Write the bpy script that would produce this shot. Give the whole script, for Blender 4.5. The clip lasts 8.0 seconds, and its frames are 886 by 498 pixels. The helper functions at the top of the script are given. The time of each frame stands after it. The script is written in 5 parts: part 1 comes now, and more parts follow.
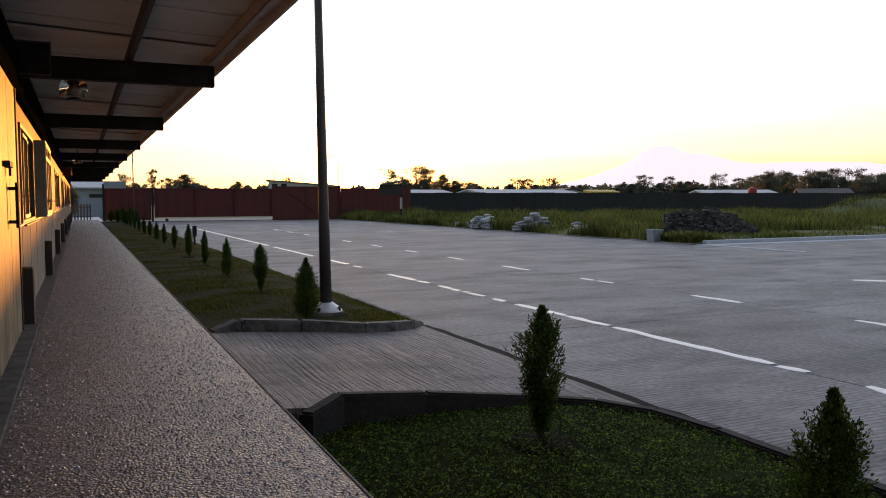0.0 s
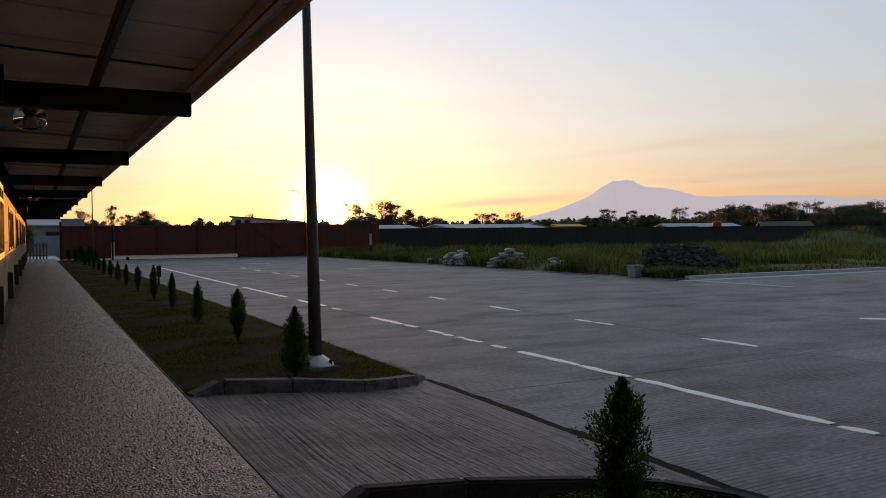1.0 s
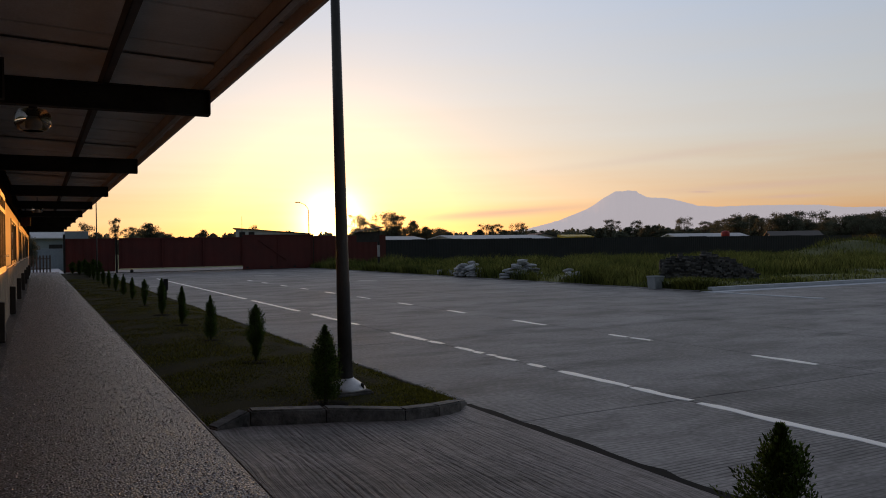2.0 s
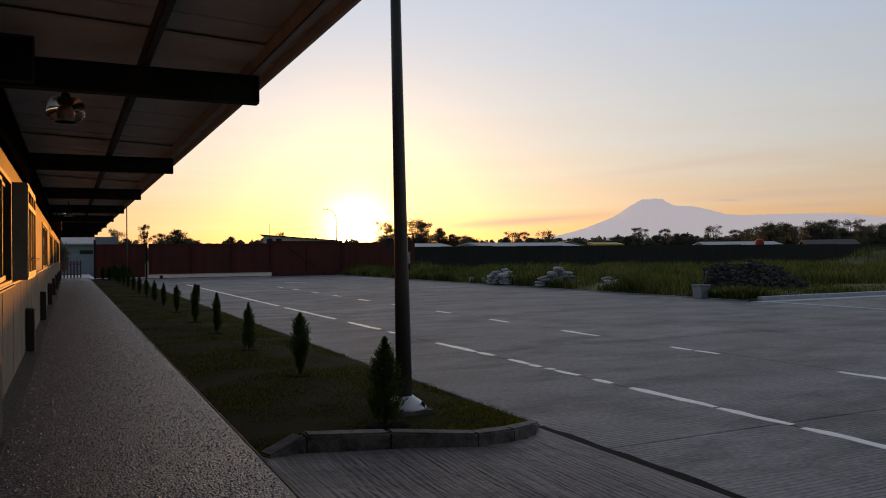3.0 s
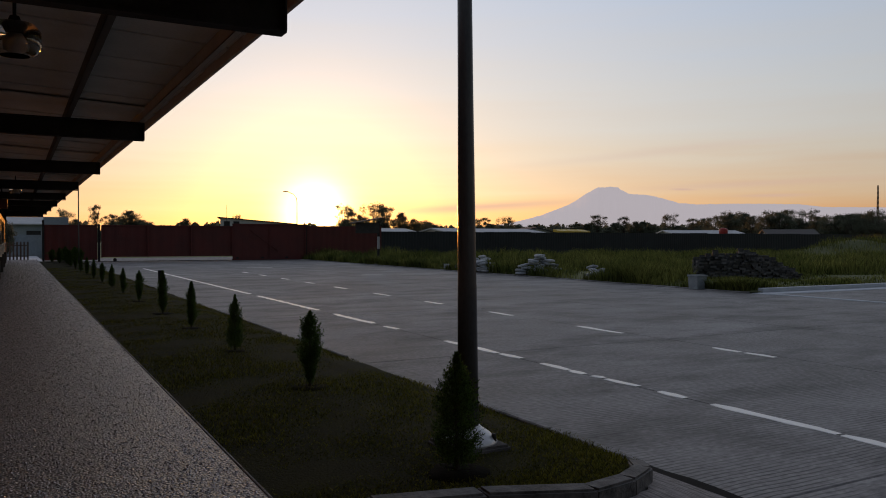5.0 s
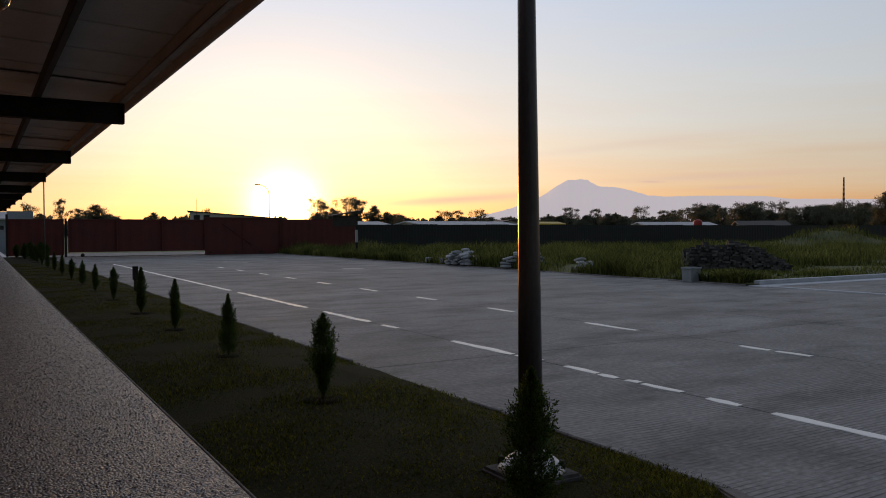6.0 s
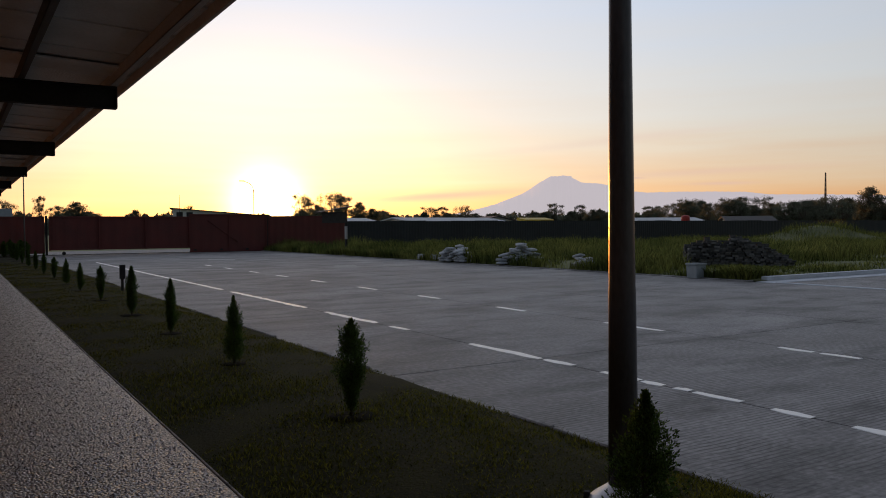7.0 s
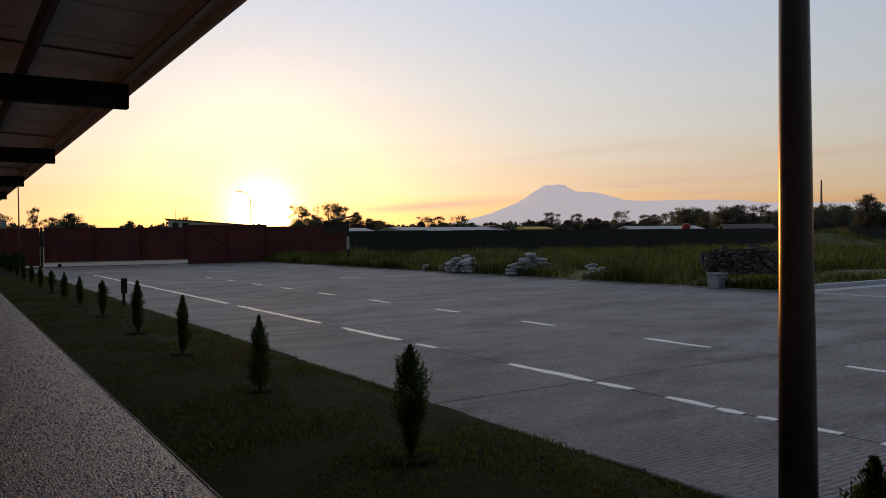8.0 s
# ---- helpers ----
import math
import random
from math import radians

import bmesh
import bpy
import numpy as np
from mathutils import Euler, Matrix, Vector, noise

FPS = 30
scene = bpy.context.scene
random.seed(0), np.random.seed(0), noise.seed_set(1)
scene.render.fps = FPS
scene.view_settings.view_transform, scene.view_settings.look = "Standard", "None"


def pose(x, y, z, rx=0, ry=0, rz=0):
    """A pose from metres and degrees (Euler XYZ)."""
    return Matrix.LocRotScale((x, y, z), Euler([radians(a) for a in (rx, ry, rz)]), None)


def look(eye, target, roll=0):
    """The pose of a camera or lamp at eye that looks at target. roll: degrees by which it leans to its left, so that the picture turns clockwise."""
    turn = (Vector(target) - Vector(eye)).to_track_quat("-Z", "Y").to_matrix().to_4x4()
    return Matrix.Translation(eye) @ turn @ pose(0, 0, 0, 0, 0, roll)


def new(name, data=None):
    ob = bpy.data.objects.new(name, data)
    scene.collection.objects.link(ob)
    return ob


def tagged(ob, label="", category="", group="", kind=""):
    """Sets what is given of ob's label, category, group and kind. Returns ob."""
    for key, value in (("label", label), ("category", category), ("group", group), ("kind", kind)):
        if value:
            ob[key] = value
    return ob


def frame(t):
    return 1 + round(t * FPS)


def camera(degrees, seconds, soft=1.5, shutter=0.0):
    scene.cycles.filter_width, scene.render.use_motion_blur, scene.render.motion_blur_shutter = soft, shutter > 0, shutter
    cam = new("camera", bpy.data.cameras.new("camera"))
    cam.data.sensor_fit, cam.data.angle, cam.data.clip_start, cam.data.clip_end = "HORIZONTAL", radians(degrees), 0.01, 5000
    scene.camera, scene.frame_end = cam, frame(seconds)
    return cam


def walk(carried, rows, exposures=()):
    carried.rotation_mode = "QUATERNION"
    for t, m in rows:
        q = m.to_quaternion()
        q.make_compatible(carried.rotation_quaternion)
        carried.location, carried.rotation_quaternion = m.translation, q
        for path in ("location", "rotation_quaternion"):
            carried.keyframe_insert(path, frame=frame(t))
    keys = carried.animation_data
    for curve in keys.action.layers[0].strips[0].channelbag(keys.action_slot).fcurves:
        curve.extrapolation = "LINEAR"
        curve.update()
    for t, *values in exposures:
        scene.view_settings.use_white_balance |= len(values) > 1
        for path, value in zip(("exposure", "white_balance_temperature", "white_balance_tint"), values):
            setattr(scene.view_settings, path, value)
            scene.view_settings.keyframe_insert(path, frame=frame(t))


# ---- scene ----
cam = camera(59.0, 8.0, soft=1.0)
PATH = [
    (0, (-0.038, 0.089, 1.583), (0.8, 1.901, 1.458), -0.2),
    (0.5, (-0.085, 0.638, 1.607), (0.79, 2.434, 1.516), -0.3),
    (1, (-0.035, 1.139, 1.646), (0.887, 2.913, 1.609), -0.6),
    (2.5, (-0.034, 2.473, 1.637), (0.867, 4.258, 1.635), -1.0),
    (3, (-0.043, 2.93, 1.609), (0.817, 4.735, 1.621), -0.6),
    (3.5, (-0.093, 3.352, 1.602), (0.745, 5.168, 1.59), 0.1),
    (4, (-0.041, 3.855, 1.619), (0.805, 5.668, 1.602), 0.6),
    (4.5, (-0.051, 4.362, 1.623), (0.855, 6.145, 1.603), 0.5),
    (6, (-0.095, 5.915, 1.614), (0.927, 7.634, 1.57), -0.2),
    (6.5, (-0.05, 6.39, 1.606), (1.003, 8.09, 1.553), -0.2),
    (7, (-0.09, 6.829, 1.597), (0.968, 8.526, 1.544), -0.4),
    (7.5, (-0.107, 7.289, 1.599), (0.965, 8.977, 1.553), -0.9),
    (8, (-0.088, 7.814, 1.616), (0.981, 9.504, 1.587), -0.7),
]
EXPOSURES = [(0.0, 1.20, 6500, 16), (0.4, 0.90, 6500, 16), (0.8, 0.42, 6500, 16), (1.2, 0.14, 6500, 16), (2.5, 0.03, 6500, 16), (3.5, 0.06, 6500, 16), (4.5, 0.02, 6500, 16), (5.8, 0.12, 6500, 16), (6.2, 0.28, 6500, 16), (6.5, 0.38, 6500, 16), (7.0, 0.30, 6500, 16), (7.5, 0.20, 6500, 16), (8.0, 0.10, 6500, 16)]
walk(cam, [(t, look(eye, target, roll)) for t, eye, target, roll in PATH], EXPOSURES)

# ---- world, sun ----
SUN_AZ, SUN_EL = 19.3, 1.7          # degrees clockwise from +y, and above the horizon
SUN_DIR = Vector((math.sin(radians(SUN_AZ)) * math.cos(radians(SUN_EL)), math.cos(radians(SUN_AZ)) * math.cos(radians(SUN_EL)), math.sin(radians(SUN_EL))))


def build_world():
    world = bpy.data.worlds.new("dawn_sky")
    scene.world = world
    world.use_nodes = True
    nt = world.node_tree
    nt.nodes.clear()

    def maths(op, a, b):
        n = nt.nodes.new("ShaderNodeMath")
        n.operation = op
        for i, v in enumerate((a, b)):
            if isinstance(v, (int, float)):
                n.inputs[i].default_value = v
            else:
                nt.links.new(v, n.inputs[i])
        return n.outputs[0]

    sky = nt.nodes.new("ShaderNodeTexSky")
    sky.sky_type, sky.sun_disc = "NISHITA", False
    sky.sun_elevation, sky.sun_rotation = radians(SUN_EL + 2.0), radians(SUN_AZ)
    sky.air_density, sky.dust_density, sky.ozone_density = 1.0, 0.5, 2.0
    base = nt.nodes.new("ShaderNodeBackground")
    base.inputs["Strength"].default_value = SKY
    nt.links.new(sky.outputs[0], base.inputs[0])
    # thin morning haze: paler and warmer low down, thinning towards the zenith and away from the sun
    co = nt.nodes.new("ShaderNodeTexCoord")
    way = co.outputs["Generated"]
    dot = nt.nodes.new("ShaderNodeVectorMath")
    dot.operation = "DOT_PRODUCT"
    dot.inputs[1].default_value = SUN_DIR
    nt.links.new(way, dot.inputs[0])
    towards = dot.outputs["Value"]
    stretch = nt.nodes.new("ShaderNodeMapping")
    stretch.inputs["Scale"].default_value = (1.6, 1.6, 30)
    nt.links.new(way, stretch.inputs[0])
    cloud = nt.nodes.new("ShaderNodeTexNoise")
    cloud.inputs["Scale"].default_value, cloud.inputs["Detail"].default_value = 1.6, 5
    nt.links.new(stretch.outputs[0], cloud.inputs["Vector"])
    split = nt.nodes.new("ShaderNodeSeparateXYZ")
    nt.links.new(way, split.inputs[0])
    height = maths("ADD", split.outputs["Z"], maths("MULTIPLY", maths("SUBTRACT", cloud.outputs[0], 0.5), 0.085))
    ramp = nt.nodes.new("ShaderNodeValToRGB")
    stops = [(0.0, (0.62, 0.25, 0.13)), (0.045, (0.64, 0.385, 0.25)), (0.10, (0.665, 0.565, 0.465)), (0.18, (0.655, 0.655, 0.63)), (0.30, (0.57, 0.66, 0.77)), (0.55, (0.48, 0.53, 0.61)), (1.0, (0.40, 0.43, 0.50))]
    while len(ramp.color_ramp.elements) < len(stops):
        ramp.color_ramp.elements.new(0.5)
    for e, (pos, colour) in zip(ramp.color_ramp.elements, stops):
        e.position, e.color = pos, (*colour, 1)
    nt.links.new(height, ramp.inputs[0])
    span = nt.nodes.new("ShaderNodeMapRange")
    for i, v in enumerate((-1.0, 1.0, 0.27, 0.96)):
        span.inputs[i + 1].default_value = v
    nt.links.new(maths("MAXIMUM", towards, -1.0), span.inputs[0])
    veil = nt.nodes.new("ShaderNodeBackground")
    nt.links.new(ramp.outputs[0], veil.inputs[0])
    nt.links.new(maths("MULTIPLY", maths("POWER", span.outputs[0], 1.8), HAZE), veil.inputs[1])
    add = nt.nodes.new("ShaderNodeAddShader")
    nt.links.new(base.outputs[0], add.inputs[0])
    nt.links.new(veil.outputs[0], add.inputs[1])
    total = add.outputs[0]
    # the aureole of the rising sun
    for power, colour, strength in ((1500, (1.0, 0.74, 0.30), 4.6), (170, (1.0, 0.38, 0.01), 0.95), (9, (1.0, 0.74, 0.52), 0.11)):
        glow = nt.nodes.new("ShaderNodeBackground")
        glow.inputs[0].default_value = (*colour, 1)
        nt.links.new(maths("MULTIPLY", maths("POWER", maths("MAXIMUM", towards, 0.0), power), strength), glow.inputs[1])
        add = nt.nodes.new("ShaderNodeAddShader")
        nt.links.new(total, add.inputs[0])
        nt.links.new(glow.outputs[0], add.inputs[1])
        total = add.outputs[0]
    # thin lilac cloud streaks low over the horizon: bearing and height in degrees, length, thickness, tilt, depth
    bearing = maths("MULTIPLY", maths("ARCTAN2", split.outputs["X"], split.outputs["Y"]), 180 / math.pi)
    rise = maths("MULTIPLY", maths("ARCSINE", split.outputs["Z"], 0.0), 180 / math.pi)
    ragged = maths("MULTIPLY", maths("SUBTRACT", cloud.outputs[0], 0.5), 0.8)
    cover = None
    for az, el, long, thick, tilt, depth in ((31.5, 2.28, 6.2, 0.30, 0.055, 0.6), (45.6, 3.48, 0.9, 0.09, -0.03, 0.7), (50.0, 3.75, 7.0, 0.22, 0.03, 0.35), (51.5, 2.95, 2.2, 0.12, 0.0, 0.5), (44.0, 6.1, 9.0, 0.3, 0.08, 0.22)):
        along = maths("SUBTRACT", bearing, az)
        off = maths("ADD", maths("SUBTRACT", maths("SUBTRACT", rise, el), maths("MULTIPLY", along, tilt)), maths("MULTIPLY", ragged, thick * 2))
        q = maths("ADD", maths("POWER", maths("ABSOLUTE", maths("DIVIDE", along, long), 0.0), 2.0), maths("POWER", maths("ABSOLUTE", maths("DIVIDE", off, thick), 0.0), 2.0))
        one = maths("MULTIPLY", maths("EXPONENT", maths("MULTIPLY", q, -1.0), 0.0), depth)
        cover = one if cover is None else maths("MAXIMUM", cover, one)
    wisp = nt.nodes.new("ShaderNodeBackground")
    wisp.inputs[0].default_value = (0.68, 0.48, 0.40, 1)
    wisp.inputs[1].default_value = 0.88
    mix = nt.nodes.new("ShaderNodeMixShader")
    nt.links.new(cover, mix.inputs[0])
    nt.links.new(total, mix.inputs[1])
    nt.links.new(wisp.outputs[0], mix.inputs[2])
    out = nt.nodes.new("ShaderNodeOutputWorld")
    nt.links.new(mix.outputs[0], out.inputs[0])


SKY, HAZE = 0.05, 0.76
build_world()
sun_data = bpy.data.lights.new("sun", "SUN")
sun_data.energy, sun_data.angle, sun_data.color = 1.9, radians(0.6), (1.0, 0.36, 0.05)
sun = new("sun", sun_data)
sun.matrix_world = look(SUN_DIR * 50, (0, 0, 0))


# ---- materials ----
def mat(name, a, b, scale=4.0, fine=60.0, rough=(0.6, 0.85), metal=0.0, bump=0.0, bump_scale=80.0, stretch=(1, 1, 1), per_piece=0.0, fine_amount=0.35, specular=0.5):
    """Two colours mixed by a broad and a fine noise, with relief; stretch squeezes the grain along an axis."""
    m = bpy.data.materials.new(name)
    m.use_nodes = True
    nt = m.node_tree
    p = nt.nodes["Principled BSDF"]
    p.inputs["Metallic"].default_value = metal
    p.inputs["Specular IOR Level"].default_value = specular
    co = nt.nodes.new("ShaderNodeNewGeometry")
    mp = nt.nodes.new("ShaderNodeMapping")
    mp.inputs["Scale"].default_value = stretch
    nt.links.new(co.outputs["Position"], mp.inputs[0])
    n1 = nt.nodes.new("ShaderNodeTexNoise")
    n1.inputs["Scale"].default_value, n1.inputs["Detail"].default_value = scale, 5
    n2 = nt.nodes.new("ShaderNodeTexNoise")
    n2.inputs["Scale"].default_value, n2.inputs["Detail"].default_value = fine, 3
    for n in (n1, n2):
        nt.links.new(mp.outputs[0], n.inputs["Vector"])
    mixf = nt.nodes.new("ShaderNodeMix")
    mixf.inputs[0].default_value = fine_amount
    nt.links.new(n1.outputs[0], mixf.inputs[2])
    nt.links.new(n2.outputs[0], mixf.inputs[3])
    ramp = nt.nodes.new("ShaderNodeValToRGB")
    ramp.color_ramp.elements[0].position, ramp.color_ramp.elements[1].position = 0.33, 0.67
    ramp.color_ramp.elements[0].color, ramp.color_ramp.elements[1].color = (*a, 1), (*b, 1)
    nt.links.new(mixf.outputs[0], ramp.inputs[0])
    colour = ramp.outputs[0]
    if per_piece:
        info = nt.nodes.new("ShaderNodeObjectInfo")
        hsv = nt.nodes.new("ShaderNodeHueSaturation")
        mr = nt.nodes.new("ShaderNodeMapRange")
        mr.inputs[3].default_value, mr.inputs[4].default_value = 1 - per_piece, 1 + per_piece
        nt.links.new(info.outputs["Random"], mr.inputs[0])
        nt.links.new(mr.outputs[0], hsv.inputs["Value"])
        nt.links.new(colour, hsv.inputs["Color"])
        colour = hsv.outputs[0]
    nt.links.new(colour, p.inputs["Base Color"])
    mr2 = nt.nodes.new("ShaderNodeMapRange")
    mr2.inputs[3].default_value, mr2.inputs[4].default_value = rough
    nt.links.new(n1.outputs[0], mr2.inputs[0])
    nt.links.new(mr2.outputs[0], p.inputs["Roughness"])
    if bump:
        n3 = nt.nodes.new("ShaderNodeTexNoise")
        n3.inputs["Scale"].default_value, n3.inputs["Detail"].default_value = bump_scale, 4
        nt.links.new(mp.outputs[0], n3.inputs["Vector"])
        bp = nt.nodes.new("ShaderNodeBump")
        bp.inputs["Strength"].default_value, bp.inputs["Distance"].default_value = bump, 0.02
        nt.links.new(n3.outputs[0], bp.inputs["Height"])
        nt.links.new(bp.outputs[0], p.inputs["Normal"])
    return m


def aggregate_mat():
    """Washed pebble concrete: pebbles of many greys standing out of a dark bed."""
    m = mat("washed_pebble_concrete", (0.55, 0.53, 0.54), (1.0, 0.97, 0.99), 1.1, 9.0, (0.3, 0.5), specular=0.7)
    nt = m.node_tree
    p = nt.nodes["Principled BSDF"]
    co = nt.nodes.new("ShaderNodeNewGeometry")
    vor = nt.nodes.new("ShaderNodeTexVoronoi")
    vor.inputs["Scale"].default_value = 58
    nt.links.new(co.outputs["Position"], vor.inputs["Vector"])
    nz = nt.nodes.new("ShaderNodeTexNoise")
    nz.inputs["Scale"].default_value, nz.inputs["Detail"].default_value = 9, 4
    nt.links.new(co.outputs["Position"], nz.inputs["Vector"])
    hgt = nt.nodes.new("ShaderNodeMath")
    hgt.operation = "MULTIPLY_ADD"
    hgt.inputs[1].default_value = -3.5
    nt.links.new(vor.outputs["Distance"], hgt.inputs[0])
    nt.links.new(nz.outputs[0], hgt.inputs[2])
    bp = nt.nodes.new("ShaderNodeBump")
    bp.inputs["Strength"].default_value, bp.inputs["Distance"].default_value = 0.35, 0.01
    nt.links.new(hgt.outputs[0], bp.inputs["Height"])
    nt.links.new(bp.outputs[0], p.inputs["Normal"])
    pick = nt.nodes.new("ShaderNodeSeparateColor")
    nt.links.new(vor.outputs["Color"], pick.inputs[0])
    # the palest tones put the pebbles' sky glints into the colour
    tone = nt.nodes.new("ShaderNodeValToRGB")
    stops = [(0.0, (0.06, 0.055, 0.058)), (0.5, (0.15, 0.142, 0.152)), (0.8, (0.36, 0.345, 0.36)), (1.0, (0.60, 0.57, 0.60))]
    while len(tone.color_ramp.elements) < len(stops):
        tone.color_ramp.elements.new(0.5)
    for e, (pos, colour) in zip(tone.color_ramp.elements, stops):
        e.position, e.color = pos, (*colour, 1)
    nt.links.new(pick.outputs[0], tone.inputs[0])
    # colour darkened in the gaps between pebbles
    bed = nt.nodes.new("ShaderNodeMapRange")
    for i, v in enumerate((0.35, 0.6, 1.0, 0.25)):
        bed.inputs[i + 1].default_value = v
    nt.links.new(vor.outputs["Distance"], bed.inputs[0])
    old = p.inputs["Base Color"].links[0].from_socket
    stone = nt.nodes.new("ShaderNodeMix")
    stone.data_type, stone.blend_type = "RGBA", "MULTIPLY"
    stone.inputs[0].default_value = 1.0
    nt.links.new(old, stone.inputs[6])
    nt.links.new(tone.outputs[0], stone.inputs[7])
    dark = nt.nodes.new("ShaderNodeVectorMath")
    dark.operation = "SCALE"
    nt.links.new(stone.outputs[2], dark.inputs[0])
    nt.links.new(bed.outputs[0], dark.inputs["Scale"])
    nt.links.new(dark.outputs[0], p.inputs["Base Color"])
    return m


def broomed_mat(name, a, b, groove, depth, stretch, wander, groove_dark):
    """Broomed concrete with wandering grooves along the long axis of stretch."""
    m = mat(name, a, b, 0.5, 24.0, (0.5, 0.75), per_piece=0.1, stretch=(0.7, 1, 1), specular=0.2, fine_amount=0.45)
    nt = m.node_tree
    p = nt.nodes["Principled BSDF"]
    co = nt.nodes.new("ShaderNodeNewGeometry")
    wob = nt.nodes.new("ShaderNodeTexNoise")
    wob.inputs["Scale"].default_value, wob.inputs["Detail"].default_value = 0.9, 3
    nt.links.new(co.outputs["Position"], wob.inputs["Vector"])
    sc = nt.nodes.new("ShaderNodeVectorMath")
    sc.operation = "SCALE"
    sc.inputs["Scale"].default_value = wander
    nt.links.new(wob.outputs["Color"], sc.inputs[0])
    ad = nt.nodes.new("ShaderNodeVectorMath")
    nt.links.new(co.outputs["Position"], ad.inputs[0])
    nt.links.new(sc.outputs[0], ad.inputs[1])
    mp = nt.nodes.new("ShaderNodeMapping")
    mp.inputs["Scale"].default_value = stretch
    nt.links.new(ad.outputs[0], mp.inputs[0])
    gr = nt.nodes.new("ShaderNodeTexNoise")
    gr.inputs["Scale"].default_value, gr.inputs["Detail"].default_value = groove, 3
    nt.links.new(mp.outputs[0], gr.inputs["Vector"])
    # groove noise also darkens the colour, painting shade into the grooves
    groove_tone = nt.nodes.new("ShaderNodeMapRange")
    for i, v in enumerate((0.36, 0.62, 1 - groove_dark, 1.12)):
        groove_tone.inputs[i + 1].default_value = v
    nt.links.new(gr.outputs[0], groove_tone.inputs[0])
    old = p.inputs["Base Color"].links[0].from_socket
    shade = nt.nodes.new("ShaderNodeVectorMath")
    shade.operation = "SCALE"
    nt.links.new(old, shade.inputs[0])
    nt.links.new(groove_tone.outputs[0], shade.inputs["Scale"])
    blot = nt.nodes.new("ShaderNodeTexNoise")
    blot.inputs["Scale"].default_value, blot.inputs["Detail"].default_value = 0.7, 10
    blot.inputs["Roughness"].default_value = 0.72
    mp2 = nt.nodes.new("ShaderNodeMapping")
    mp2.inputs["Scale"].default_value = (0.6, 1.25, 1)
    nt.links.new(co.outputs["Position"], mp2.inputs[0])
    nt.links.new(mp2.outputs[0], blot.inputs["Vector"])
    oil = nt.nodes.new("ShaderNodeMapRange")
    for i, v in enumerate((0.47, 0.63, 1.08, 0.5)):
        oil.inputs[i + 1].default_value = v
    nt.links.new(blot.outputs[0], oil.inputs[0])
    stain = nt.nodes.new("ShaderNodeVectorMath")
    stain.operation = "SCALE"
    nt.links.new(shade.outputs[0], stain.inputs[0])
    nt.links.new(oil.outputs[0], stain.inputs["Scale"])
    nt.links.new(stain.outputs[0], p.inputs["Base Color"])
    bp = nt.nodes.new("ShaderNodeBump")
    bp.inputs["Strength"].default_value, bp.inputs["Distance"].default_value = 1.0, depth
    nt.links.new(gr.outputs[0], bp.inputs["Height"])
    nt.links.new(bp.outputs[0], p.inputs["Normal"])
    return m


def add_grooves(m, period):
    """Thin dark tining lines running across the yard, drawn in colour, stronger in patches."""
    nt = m.node_tree
    p = nt.nodes["Principled BSDF"]
    co = nt.nodes.new("ShaderNodeNewGeometry")
    wave = nt.nodes.new("ShaderNodeTexWave")
    wave.bands_direction = "Y"
    wave.inputs["Scale"].default_value = 2 * math.pi / 20 / period
    wave.inputs["Distortion"].default_value = 3.5
    wave.inputs["Detail"].default_value = 3
    wave.inputs["Detail Scale"].default_value = 0.35
    nt.links.new(co.outputs["Position"], wave.inputs["Vector"])
    line = nt.nodes.new("ShaderNodeMapRange")
    for i, v in enumerate((0.02, 0.32, 1.0, 0.0)):
        line.inputs[i + 1].default_value = v
    nt.links.new(wave.outputs["Fac"], line.inputs[0])
    patch = nt.nodes.new("ShaderNodeTexNoise")
    patch.inputs["Scale"].default_value, patch.inputs["Detail"].default_value = 0.9, 6
    nt.links.new(co.outputs["Position"], patch.inputs["Vector"])
    worn = nt.nodes.new("ShaderNodeMapRange")
    for i, v in enumerate((0.38, 0.62, 0.1, 0.7)):
        worn.inputs[i + 1].default_value = v
    nt.links.new(patch.outputs[0], worn.inputs[0])
    groove_tone = nt.nodes.new("ShaderNodeMath")
    groove_tone.operation = "MULTIPLY"
    nt.links.new(line.outputs[0], groove_tone.inputs[0])
    nt.links.new(worn.outputs[0], groove_tone.inputs[1])
    keep = nt.nodes.new("ShaderNodeMath")
    keep.operation = "SUBTRACT"
    keep.inputs[0].default_value = 1.06
    nt.links.new(groove_tone.outputs[0], keep.inputs[1])
    shade = nt.nodes.new("ShaderNodeVectorMath")
    shade.operation = "SCALE"
    nt.links.new(p.inputs["Base Color"].links[0].from_socket, shade.inputs[0])
    nt.links.new(keep.outputs[0], shade.inputs["Scale"])
    nt.links.new(shade.outputs[0], p.inputs["Base Color"])


def glass_mat(name, tint):
    m = bpy.data.materials.new(name)
    m.use_nodes = True
    p = m.node_tree.nodes["Principled BSDF"]
    p.inputs["Base Color"].default_value = (*tint, 1)
    p.inputs["Roughness"].default_value = 0.03
    p.inputs["Transmission Weight"].default_value = 1.0
    p.inputs["IOR"].default_value = 1.5
    return m


